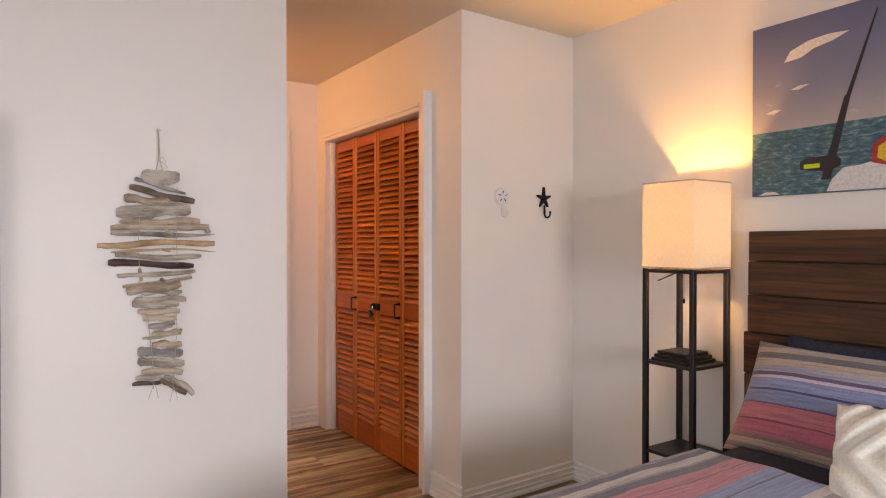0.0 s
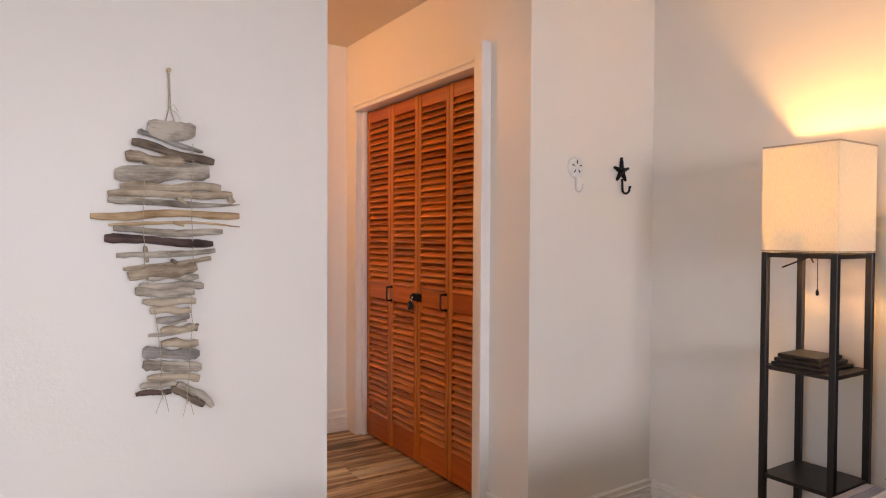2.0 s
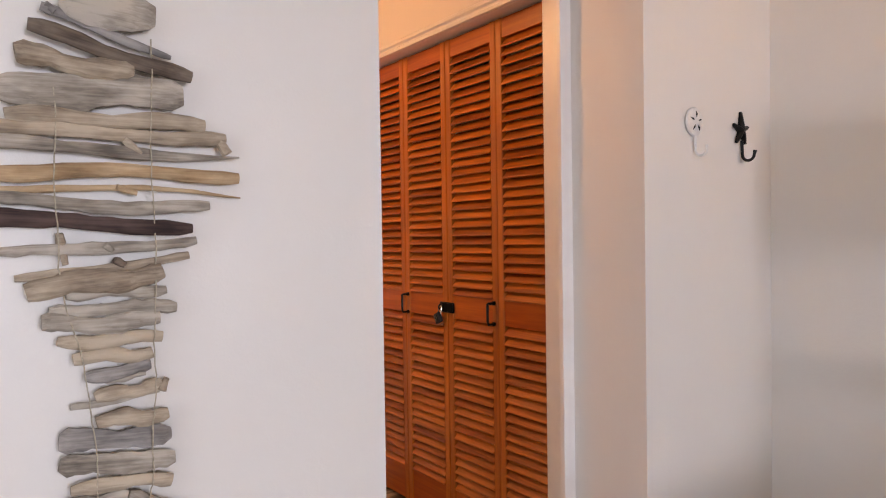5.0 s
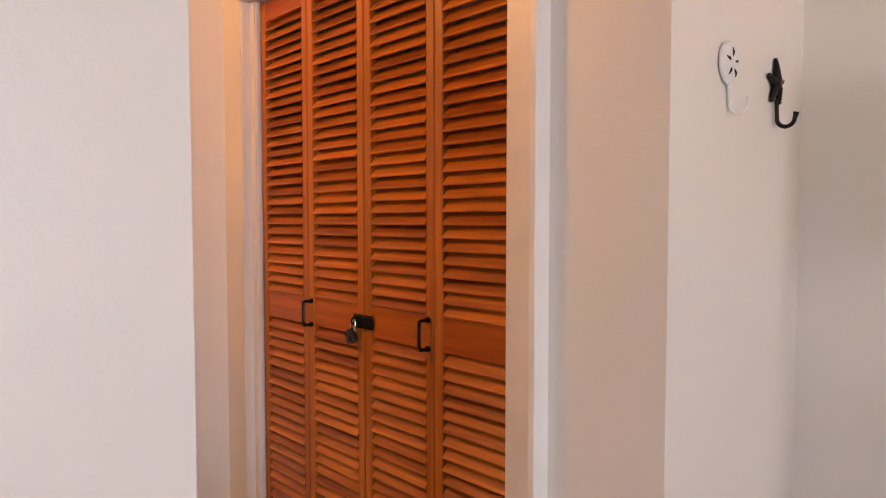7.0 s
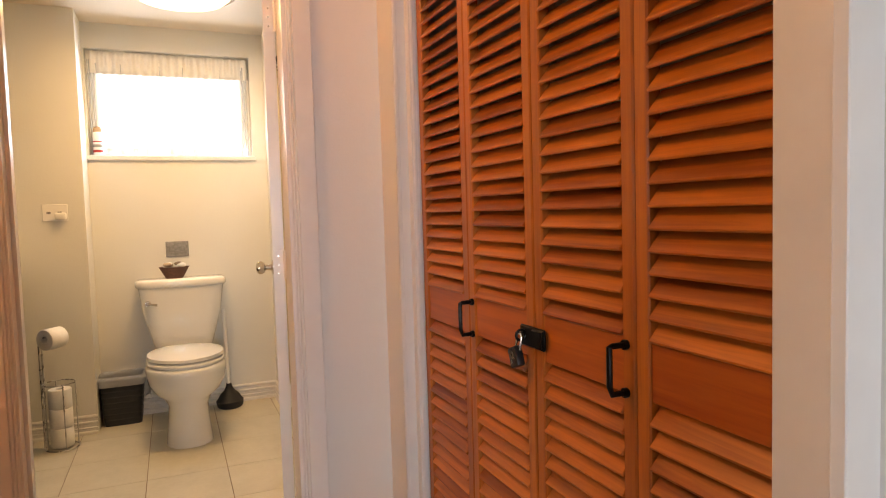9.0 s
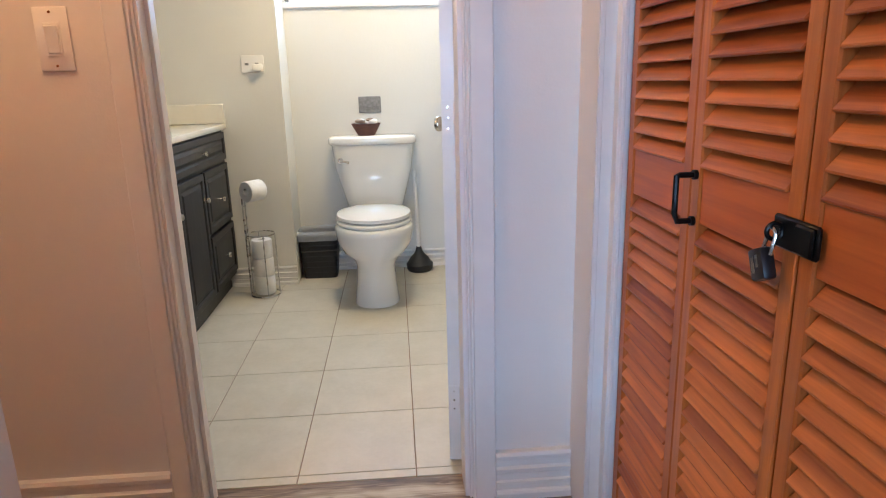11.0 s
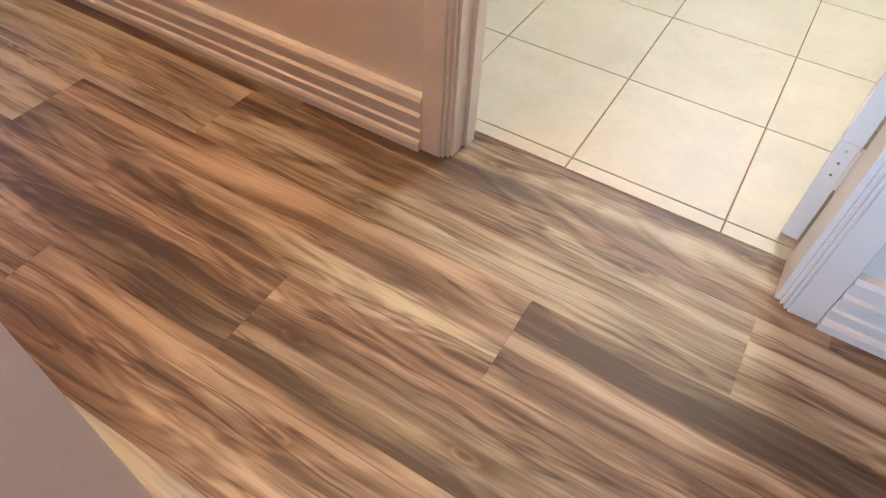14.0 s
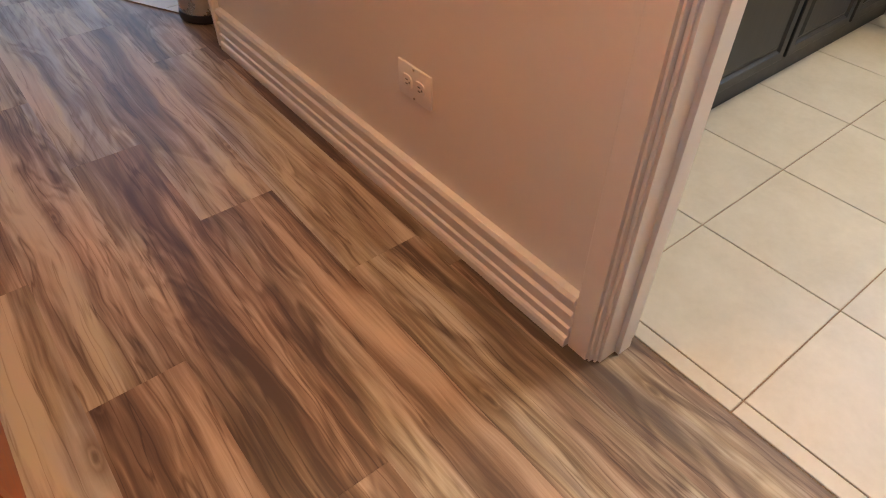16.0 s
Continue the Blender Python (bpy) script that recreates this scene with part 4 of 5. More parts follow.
for i, hh in enumerate((0.19, 0.17, 0.155, 0.165, 0.175, 0.155, 0.14, 0.125)):
    e0, e1 = HR.uniform(0.118, 0.130) + (0.026 if z < 0.85 else 0), HR.uniform(0.05, 0.075)
    b = boxed(1.970, -BW - e1, z, 1.9945, e0, z + hh - 0.002, bevel=0.004)
    part("plank", b, M["walnut"], hb, smooth=False)
    z += hh
for y in (-0.10, -BW + 0.1):
    for x in (0.06, 1.90):
        part("leg", boxed(x, y - 0.03, 0, x + 0.06, y + 0.03, 0.14), M["blackwood"], bed, smooth=False)
part("bed_base", boxed(0.0, -BW + 0.01, 0.14, 1.965, -0.01, 0.33, bevel=0.01), M["navy"], bed)


def soft_block(x0, y0, z0, x1, y1, z1, r, nx, ny, puff=0.012, seed=0.0):
    """A padded slab with rounded edges and a slightly uneven top."""
    b = bmesh.new()
    rings = []
    for z, inset in ((z0, r), (z0 + r * 0.4, r * 0.3), (z0 + r, 0), (z1 - r, 0), (z1 - r * 0.4, r * 0.3), (z1 - r * 0.06, r * 0.75)):
        ring = []
        for i in range(nx):
            ring.append((x0 + inset + (x1 - x0 - 2 * inset) * i / nx, y0 + inset, z))
        for i in range(ny):
            ring.append((x1 - inset, y0 + inset + (y1 - y0 - 2 * inset) * i / ny, z))
        for i in range(nx):
            ring.append((x1 - inset - (x1 - x0 - 2 * inset) * i / nx, y1 - inset, z))
        for i in range(ny):
            ring.append((x0 + inset, y1 - inset - (y1 - y0 - 2 * inset) * i / ny, z))
        rings.append(ring)
    loft(b, rings, caps=False)
    b.faces.new([v for v in b.verts][:2 * (nx + ny)][::-1])
    grid = [[None] * (ny + 1) for _ in range(nx + 1)]
    ins = r * 0.75
    b.verts.ensure_lookup_table()
    top = b.verts[-2 * (nx + ny):]
    for i in range(nx + 1):
        for j in range(ny + 1):
            if j == 0 and i < nx:
                grid[i][j] = top[i]
            elif i == nx and j < ny:
                grid[i][j] = top[nx + j]
            elif j == ny and i > 0:
                grid[i][j] = top[nx + ny + (nx - i)]
            elif i == 0 and j > 0:
                grid[i][j] = top[2 * nx + ny + (ny - j)]
            else:
                x = x0 + ins + (x1 - x0 - 2 * ins) * i / nx
                y = y0 + ins + (y1 - y0 - 2 * ins) * j / ny
                grid[i][j] = b.verts.new((x, y, z1 + puff * (0.6 + noise.noise(Vector((x * 3 + seed, y * 5, 0.3))) + 0.35 * noise.noise(Vector((x * 14, y * 9 + seed, 2))))))
    for i in range(nx):
        for j in range(ny):
            b.faces.new((grid[i][j], grid[i + 1][j], grid[i + 1][j + 1], grid[i][j + 1]))
    bmesh.ops.recalc_face_normals(b, faces=b.faces)
    return b


part("mattress", soft_block(0.0, -BW + 0.005, 0.33, 1.965, -0.005, 0.575, 0.05, 20, 16, 0.004), M["navy"], bed, sharp=80)
qm = part("quilt", soft_block(-0.03, -BW - 0.025, 0.20, 1.47, 0.022, 0.598, 0.045, 90, 60, 0.010, 4.0), M["quilt"], bed, "quilt in pink, blue, grey and cream stripes", sharp=80)


def pillow_mesh(w, h, t, seed, nu=26, nv=20, tuft=False):
    b = bmesh.new()
    sides = []
    for s in (1, -1):
        g = []
        for i in range(nu + 1):
            row = []
            for j in range(nv + 1):
                u, v = 2 * i / nu - 1, 2 * j / nv - 1
                f = max(0.0, (1 - abs(u) ** 2.6)) ** 0.5 * max(0.0, (1 - abs(v) ** 2.6)) ** 0.5
                x = u * w / 2 * (1 - 0.05 * (1 - abs(u)) * 0 - 0.045 * (1 - v * v) * abs(u) ** 3)
                y = v * h / 2 * (1 - 0.06 * (1 - u * u) * abs(v) ** 3)
                q = noise.noise(Vector((u * 2.3 + seed, v * 2.1, s))) * 0.12 + noise.noise(Vector((u * 7 + seed, v * 6, s))) * 0.035
                z = s * t / 2 * (f + q * f)
                if tuft and s == 1 and f > 0.2:
                    d = abs(((abs(u) + abs(v)) * 2.2) % 1.0 - 0.5)
                    z += 0.017 * max(0.0, min(1.0, (0.30 - d) * 9))
                row.append(b.verts.new((x, y, z)) if (s == 1 or 0 < i < nu and 0 < j < nv) else sides[0][i][j])
            g.append(row)
        sides.append(g)
        for i in range(nu):
            for j in range(nv):
                q = (g[i][j], g[i + 1][j], g[i + 1][j + 1], g[i][j + 1])
                b.faces.new(q if s == 1 else q[::-1])
    bmesh.ops.recalc_face_normals(b, faces=b.faces)
    return b


PILLOW = pose(3.03, 2.475, 0.738, 0, 0, -90) @ pose(0, 0, 0, 57, 0, 0)
pl = thing("pillow", PILLOW, "striped pink, blue and grey pillow leaning on the dark headboard", "pillow", "pillows on the bed")
part("pillow_cover", pillow_mesh(0.72, 0.46, 0.16, 1.0), M["sham"], pl, sharp=80)
p2 = copy_thing(pl, pose(3.03, 1.73, 0.738, 0, 0, -90) @ pose(0, 0, 0, 57, 0, 0))
back = thing("pillow", pose(3.14, 2.42, 0.745, 0, 0, -90) @ pose(0, 0, 0, 72, 0, 0), "dark navy pillow standing behind the striped one", "pillow", "pillows on the bed")
part("pillow_cover", pillow_mesh(0.66, 0.46, 0.12, 5.0), M["navy"], back, sharp=80)
cu = thing("cushion", pose(2.765, 2.160, 0.664, 0, 0, -80) @ pose(0, 0, 0, 48, 0, 0) @ pose(0, 0, 0, 0, 0, 4), "square cream cushion with a tufted diamond pattern", "cushion")
part("cushion_cover", pillow_mesh(0.42, 0.42, 0.15, 9.0, 60, 60, True), M["cream_cloth"], cu, sharp=80)

# ---- standing mirror by the wall ----
mr = thing("mirror", pose(0.445, YF - 0.034, 0.0), "tall narrow grey-framed mirror standing against the white wall", "mirror")
b = bmesh.new()
for a in ((-0.18, 0.0, 0.18, 0.05), (-0.18, 1.69, 0.18, 1.74), (-0.18, 0.05, -0.13, 1.69), (0.13, 0.05, 0.18, 1.69)):
    box(b, a[0], -0.008, a[1], a[2], 0.010, a[3], bevel=0.002)
part("mirror_frame", b, M["grey_paint"], mr, smooth=False)
part("mirror_glass", boxed(-0.129, 0.0, 0.051, 0.129, 0.006, 1.689), M["mirror"], mr, smooth=False)


# ---- switches and outlets ----
def wall_plate(name, m, w, h, label, category):
    t = thing(name, m, label, category)
    part("cover_plate", boxed(-w / 2, -0.006, -h / 2, w / 2, 0, h / 2, bevel=0.002, segments=2), M["plastic"], t)
    for s in (-1, 1):
        b = bmesh.new()
        loft(b, [oval(0, 0, zz, 0.003, 0.003, 8) for zz in (0, 0.0012)])
        part("screw", b, M["nickel"], t, at=pose(0, -0.006, s * h * 0.42, 90, 0, 0))
    return t


sw = wall_plate("light_switch", pose(1.310, YB, 1.238), 0.074, 0.136, "white rocker light switch beside the bathroom door", "light switch")
part("rocker_bezel", boxed(-0.018, -0.0085, -0.036, 0.018, -0.006, 0.036, bevel=0.001), M["plastic"], sw, smooth=False)
part("rocker", boxed(-0.0145, -0.013, -0.030, 0.0145, -0.0086, 0.030, bevel=0.002), M["plastic"], sw, smooth=False, at=pose(0, 0, 0, 4, 0, 0))
ot = wall_plate("wall_outlet", pose(0.899, YB, 0.350), 0.116, 0.080, "white double electrical outlet mounted sideways low on the hall wall", "outlet")
for s in (-0.022, 0.022):
    b = bmesh.new()
    loft(b, [oval(s, 0, zz, 0.017, 0.0155, 20, 3) for zz in (0, 0.003)])
    part("socket_face", b, M["plastic"], ot, at=pose(0, -0.006, 0, 90, 0, 0))
    b = boxed(s - 0.004, -0.0100, 0.004, s + 0.004, -0.0091, 0.006)
    box(b, s - 0.004, -0.0100, -0.006, s + 0.004, -0.0091, -0.004)
    box(b, s + 0.008, -0.0100, -0.002, s + 0.011, -0.0091, 0.002)
    part("slot", b, M["blackplastic"], ot, smooth=False)

# ---- ceiling lights ----
hl = thing("ceiling_light", pose(1.25, 5.34, 2.42), "round flush ceiling light with a lit warm diffuser", "ceiling light", "ceiling lights")
b = bmesh.new()
lathe(b, 0, 0, [(0.15, 0.054), (0.165, 0.05), (0.165, 0.03), (0.15, 0.022)], 32)
part("rim", b, M["nickel"], hl)
b = bmesh.new()
lathe(b, 0, 0, [(0.148, 0.022), (0.13, 0.0), (0.08, -0.015), (0.01, -0.02)], 32)
part("diffuser", b, M["diffuser"], hl).visible_shadow = False
bl = copy_thing(hl, pose(1.985, 7.38, 2.28) @ Matrix.Diagonal((1.6, 1.6, 1, 1)))
bl.scale = (1.6, 1.6, 1)

# ---- bathroom door ----
door = thing("bathroom_door", pose(2.213, 5.963, 0.012, 0, 0, -8), "white six-panel bathroom door, wide open, with a nickel knob", "door")
DWID = 0.675
b = bmesh.new()
st, mid = 0.10, 0.09
rows = ((0.20, 0.80), (0.93, 1.55), (1.66, 1.92))
xs = ((0, st), (DWID / 2 - mid / 2, DWID / 2 + mid / 2), (DWID - st, DWID))
for x0, x1 in xs:
    box(b, -0.035, x0 + 0.0002, 0, 0, x1 - 0.0002, 2.022)
for z0, z1 in ((0, 0.20), (0.80, 0.93), (1.55, 1.66), (1.92, 2.022)):
    for y0, y1 in ((st, DWID / 2 - mid / 2), (DWID / 2 + mid / 2, DWID - st)):
        box(b, -0.035, y0, z0, 0, y1, z1)
part("door_frame", b, M["trim"], door, smooth=False)
for z0, z1 in rows:
    for y0, y1 in ((st, DWID / 2 - mid / 2), (DWID / 2 + mid / 2, DWID - st)):
        b = bmesh.new()
        for face, d in ((-0.0315, 1), (-0.0035, -1)):
            loft(b, [[(face + d * e, y0 + i, z0 + i), (face + d * e, y1 - i, z0 + i), (face + d * e, y1 - i, z1 - i), (face + d * e, y0 + i, z1 - i)] for i, e in ((0.0, 0.014), (0.0, 0.0), (0.012, 0.009), (0.03, 0.009), (0.042, 0.001))])
        part("door_inset", b, M["trim"], door, smooth=False)
for x, s in ((-0.035, -1), (0.0, 1)):
    b = bmesh.new()
    lathe(b, 0, 0, [(0.030, 0.0), (0.030, 0.004), (0.012, 0.010), (0.011, 0.030), (0.020, 0.036), (0.027, 0.048), (0.026, 0.060), (0.016, 0.068), (0.004, 0.070)], 20)
    part("knob", b, M["nickel"], door, "satin nickel knob", at=pose(x, DWID - 0.065, 0.965, 0, 90 * s, 0))
for z in (0.20, 1.02, 1.80):
    b = boxed(-0.033, -0.0022, z - 0.045, 0.004, -0.0002, z + 0.045)
    box(b, 0.0042, -0.045, z - 0.045, 0.0062, -0.0002, z + 0.045)
    tube(b, [(0.003, -0.010, z - 0.046), (0.003, -0.010, z + 0.046)], 0.006, 8)
    part("hinge", b, M["trim"], door, "painted hinge")
    for dz in (-0.028, 0.0, 0.028):
        b = bmesh.new()
        lathe(b, 0, 0, [(0.0032, 0.0), (0.0028, 0.0008)], 8)
        part("screw", b, M["nickel"], door, at=pose(-0.018, -0.0022, z + dz, 90, 0, 0))

# ---- toilet ----
tl = thing("toilet", pose(1.922, 8.135, 0), "white ceramic toilet with closed lid and chrome lever", "toilet")
b = bmesh.new()
loft(b, [oval(0, -0.60, 0.002, 0.118, 0.155, 32, 2.3), oval(0, -0.60, 0.02, 0.116, 0.152, 32, 2.3), oval(0, -0.595, 0.12, 0.104, 0.142, 32, 2.2), oval(0, -0.59, 0.20, 0.10, 0.150, 32),
         oval(0, -0.585, 0.245, 0.122, 0.178, 32), oval(0, -0.575, 0.275, 0.166, 0.208, 32), oval(0, -0.565, 0.322, 0.194, 0.236, 32), oval(0, -0.56, 0.378, 0.204, 0.248, 32), oval(0, -0.56, 0.404, 0.203, 0.247, 32), oval(0, -0.56, 0.416, 0.192, 0.238, 32)])
part("bowl", b, M["ceramic"], tl, sharp=60)
b = bmesh.new()
loft(b, [oval(0, -0.31, 0.002, 0.085, 0.20, 24, 3), oval(0, -0.31, 0.20, 0.08, 0.20, 24, 3), oval(0, -0.27, 0.33, 0.14, 0.22, 24, 3), oval(0, -0.25, 0.392, 0.17, 0.22, 24, 3)])
part("trapway", b, M["ceramic"], tl, sharp=60)
b = bmesh.new()
loft(b, [oval(0, -0.55, 0.418, 0.192, 0.238, 36), oval(0, -0.55, 0.423, 0.198, 0.244, 36), oval(0, -0.55, 0.436, 0.197, 0.243, 36), oval(0, -0.55, 0.441, 0.190, 0.236, 36)])
part("seat", b, M["ceramic"], tl, sharp=60)
b = bmesh.new()
loft(b, [oval(0, -0.54, 0.446, 0.188, 0.238, 36), oval(0, -0.54, 0.451, 0.196, 0.246, 36), oval(0, -0.54, 0.466, 0.193, 0.243, 36), oval(0, -0.535, 0.474, 0.15, 0.19, 36), oval(0, -0.53, 0.478, 0.03, 0.04, 36)])
part("lid", b, M["ceramic"], tl, sharp=60)
b = bmesh.new()
loft(b, [oval(0, -0.105, 0.392, 0.120, 0.070, 36, 4), oval(0, -0.106, 0.41, 0.158, 0.082, 36, 4), oval(0, -0.108, 0.50, 0.180, 0.090, 36, 5), oval(0, -0.108, 0.64, 0.218, 0.097, 36, 5), oval(0, -0.108, 0.784, 0.235, 0.100, 36, 5)])
part("tank", b, M["ceramic"], tl, sharp=60)
b = bmesh.new()
loft(b, [oval(0, -0.108, 0.785, 0.242, 0.104, 36, 5), oval(0, -0.108, 0.792, 0.251, 0.108, 36, 5), oval(0, -0.108, 0.818, 0.251, 0.108, 36, 5), oval(0, -0.108, 0.830, 0.243, 0.101, 36, 5)])
part("tank_lid", b, M["ceramic"], tl, sharp=60)
b = bmesh.new()
tube(b, [(-0.185, -0.205, 0.70), (-0.185, -0.222, 0.70)], [0.016, 0.014], 14)
tube(b, [(-0.185, -0.224, 0.70), (-0.160, -0.228, 0.695), (-0.135, -0.228, 0.690)], [0.006, 0.006, 0.008], 8)
part("flush_lever", b, M["nickel"], tl, "chrome flush lever")
b = bmesh.new()
tube(b, [(-0.21, -0.02, 0.14), (-0.21, -0.10, 0.14), (-0.20, -0.13, 0.20), (-0.15, -0.10, 0.38)], 0.007, 8)
tube(b, [(-0.21, -0.09, 0.14), (-0.21, -0.125, 0.14)], 0.016, 10)
part("water_valve", b, M["steel"], tl)

bs = thing("basket", pose(1.887, 8.04, 0.8308), "small brown woven basket of shells and cloth on the toilet tank", "basket")
b = bmesh.new()
loft(b, [oval(0, 0, 0, 0.048, 0.036, 28), oval(0, 0, 0.025, 0.062, 0.046, 28), oval(0, 0, 0.062, 0.082, 0.056, 28), oval(0, 0, 0.068, 0.086, 0.058, 28), oval(0, 0, 0.062, 0.076, 0.05, 28), oval(0, 0, 0.04, 0.06, 0.04, 28)])
part("weave", b, plain("dark_wicker", (0.11, 0.045, 0.03), 0.7, 0, 0.5, 160, 0.9), bs)
RB = random.Random(5)
for k in range(9):
    b = bmesh.new()
    bmesh.ops.create_icosphere(b, subdivisions=2, radius=RB.uniform(0.014, 0.022), matrix=Matrix.Translation((RB.uniform(-0.05, 0.05), RB.uniform(-0.025, 0.025), 0.068 + RB.uniform(0, 0.018))) @ Matrix.Diagonal((1.3, 1, 0.7, 1)))
    part("shell", b, M["paper"] if k % 3 else M["drift"][1], bs)
vp = thing("cover_plate", pose(1.911, 8.14, 1.0), "grey rectangular cover plate on the wall above the toilet tank", "wall plate")
part("plate", boxed(-0.065, -0.008, -0.047, 0.065, 0, 0.047, bevel=0.003), M["vent"], vp)
part("bar", boxed(-0.045, -0.010, -0.015, 0.045, -0.0082, 0.015, bevel=0.0008), M["vent"], vp)

tb = thing("trash_can", pose(1.573, 8.035, 0), "small black plastic wastebasket with clear liner beside the toilet", "wastebasket")
b = bmesh.new()
loft(b, [oval(0, 0, z, r, r * 0.78, 28, 7) for r, z in ((0.098, 0.003), (0.118, 0.262), (0.124, 0.268), (0.118, 0.262), (0.112, 0.25), (0.094, 0.02))])
part("bin_body", b, M["blackplastic"], tb)
for k in range(7):
    b = bmesh.new()
    r = 0.099 + 0.0028 * k
    loft(b, [oval(0, 0, 0.03 + 0.033 * k + dz, r + dr, (r + dr) * 0.78, 28, 7) for dz, dr in ((0, 0.0), (0.008, 0.004), (0.016, 0.0))])
    part("band", b, M["blackplastic"], tb)
b = bmesh.new()
loft(b, [oval(0, 0, z, r * (1 + 0.03 * (i % 2)), r * 0.80, 28, 6) for i, (r, z) in enumerate(((0.127, 0.235), (0.128, 0.272), (0.117, 0.29), (0.108, 0.272), (0.10, 0.20)))], caps=False)
part("liner", b, M["sheer"], tb)

tp = thing("toilet_paper_stand", pose(1.305, 7.69, 0), "brushed steel stand holding toilet paper rolls on the tiled floor", "toilet paper stand")
b = bmesh.new()
tube(b, arc(0, 0, 0.012, 0.078, 0, 360, 28, "xy"), 0.0045, 8)
part("base_ring", b, M["steel"], tp)
b = bmesh.new()
tube(b, arc(0, 0, 0.35, 0.074, 0, 360, 28, "xy"), 0.0035, 8)
part("top_ring", b, M["steel"], tp)
for a in (20, 110, 200, 290):
    b = bmesh.new()
    tube(b, [(0.075 * math.cos(radians(a)), 0.075 * math.sin(radians(a)), 0.01), (0.074 * math.cos(radians(a)), 0.074 * math.sin(radians(a)), 0.35)], 0.0035, 6)
    part("upright", b, M["steel"], tp)
b = bmesh.new()
tube(b, [(-0.080, 0.0, 0.012), (-0.080, 0.0, 0.56), (-0.070, 0.0, 0.60), (-0.062, -0.035, 0.602), (-0.045, -0.065, 0.602), (0.030, 0.030, 0.602)], 0.005, 8)
tube(b, [(-0.070, 0.012, 0.012), (-0.070, 0.012, 0.58)], 0.004, 8)
part("holder_arm", b, M["steel"], tp)


def paper_roll(bm, m=Matrix()):
    before = len(bm.verts)
    loft(bm, [oval(0, 0, z, r, r, 28) for r, z in ((0.020, 0.0), (0.052, 0.0), (0.055, 0.004), (0.055, 0.096), (0.052, 0.10), (0.020, 0.10), (0.020, 0.0))], caps=False)
    bm.verts.ensure_lookup_table()
    bmesh.ops.transform(bm, matrix=m, verts=bm.verts[before:])
    return bm


for k in range(3):
    rl = thing("toilet_paper_roll", pose(1.305, 7.69, 0.018 + 0.101 * k), "spare white toilet paper roll stacked in the steel stand", "toilet paper", "toilet paper rolls")
    part("paper", paper_roll(bmesh.new()), M["paper"], rl)
rl = thing("toilet_paper_roll", pose(1.262, 7.625, 0.602 - 0.012, 0, 90, 52), "white toilet paper roll in use on the stand's arm", "toilet paper")
part("paper", paper_roll(bmesh.new()), M["paper"], rl)
pg = thing("plunger", pose(2.170, 8.045, 0), "plunger with black rubber bell and white handle", "plunger")
b = bmesh.new()
lathe(b, 0, 0, [(0.070, 0.002), (0.078, 0.012), (0.082, 0.045), (0.070, 0.058), (0.055, 0.085), (0.032, 0.105), (0.020, 0.13), (0.016, 0.15)], 26)
part("bell", b, M["rubber"], pg, "black rubber bell")
b = bmesh.new()
lathe(b, 0, 0, [(0.009, 0.148)] + [(0.0095 + 0.0015 * (k % 2), 0.16 + 0.03 * k) for k in range(15)] + [(0.012, 0.61), (0.006, 0.62)], 12)
part("stick_handle", b, M["plastic"], pg, "white ridged handle")
pg.rotation_euler = (0, radians(-1.5), 0)

bp = thing("bath_wall_plate", pose(1.310, 7.88, 1.237), "white horizontal outlet plate with a small clear night light", "outlet")
part("plate", boxed(-0.060, -0.006, -0.045, 0.060, 0, 0.045, bevel=0.002), M["plastic"], bp)
part("night_light", boxed(0.0, -0.035, -0.040, 0.055, -0.0062, 0.0, bevel=0.01, segments=2), M["plastic"], bp, "small clear night light")

# ---- vanity ----
va = thing("vanity_cabinet", pose(0.552, 6.20, 0), "charcoal black bathroom vanity with raised panel doors and drawers", "vanity")
VW, VD = 1.672, 0.558
part("carcass", boxed(0.0, 0.0, 0.09, VD, VW, 0.900), M["dark_vanity"], va, smooth=False)
part("toe_kick", boxed(0.0, 0.0, 0.0, VD - 0.036, VW, 0.0895), M["blackplastic"], va, smooth=False)


def raised_front(y0, y1, z0, z1, name, knob):
    b = bmesh.new()
    X = VD + 0.001
    loft(b, [[(X + e, y0 + i, z0 + i), (X + e, y1 - i, z0 + i), (X + e, y1 - i, z1 - i), (X + e, y0 + i, z1 - i)] for i, e in ((0, 0), (0, 0.017), (0.003, 0.019), (0.030, 0.019), (0.036, 0.011), (0.042, 0.010), (0.058, 0.018), (0.062, 0.018)) if z1 - z0 > 2.3 * i])
    f = part(name, b, M["dark_vanity"], va, smooth=False)
    b = bmesh.new()
    lathe(b, 0, 0, [(0.007, 0.0), (0.006, 0.012), (0.014, 0.018), (0.013, 0.026), (0.004, 0.029)], 14)
    part("knob", b, M["nickel"], f, "nickel knob", at=pose(X + 0.019, knob[0], knob[1], 0, 90, 0))


raised_front(0.03, 0.72, 0.745, 0.89, "drawer_front", (0.38, 0.815))
raised_front(0.75, 1.640, 0.745, 0.89, "drawer_front", (1.2, 0.815))
raised_front(0.03, 0.38, 0.12, 0.725, "cabinet_door", (0.35, 0.60))
raised_front(0.40, 0.79, 0.12, 0.725, "cabinet_door", (0.75, 0.60))
raised_front(0.81, 1.185, 0.12, 0.725, "cabinet_door", (1.15, 0.60))
raised_front(1.205, 1.640, 0.42, 0.725, "drawer_front", (1.42, 0.56))
raised_front(1.205, 1.640, 0.12, 0.40, "drawer_front", (1.42, 0.26))
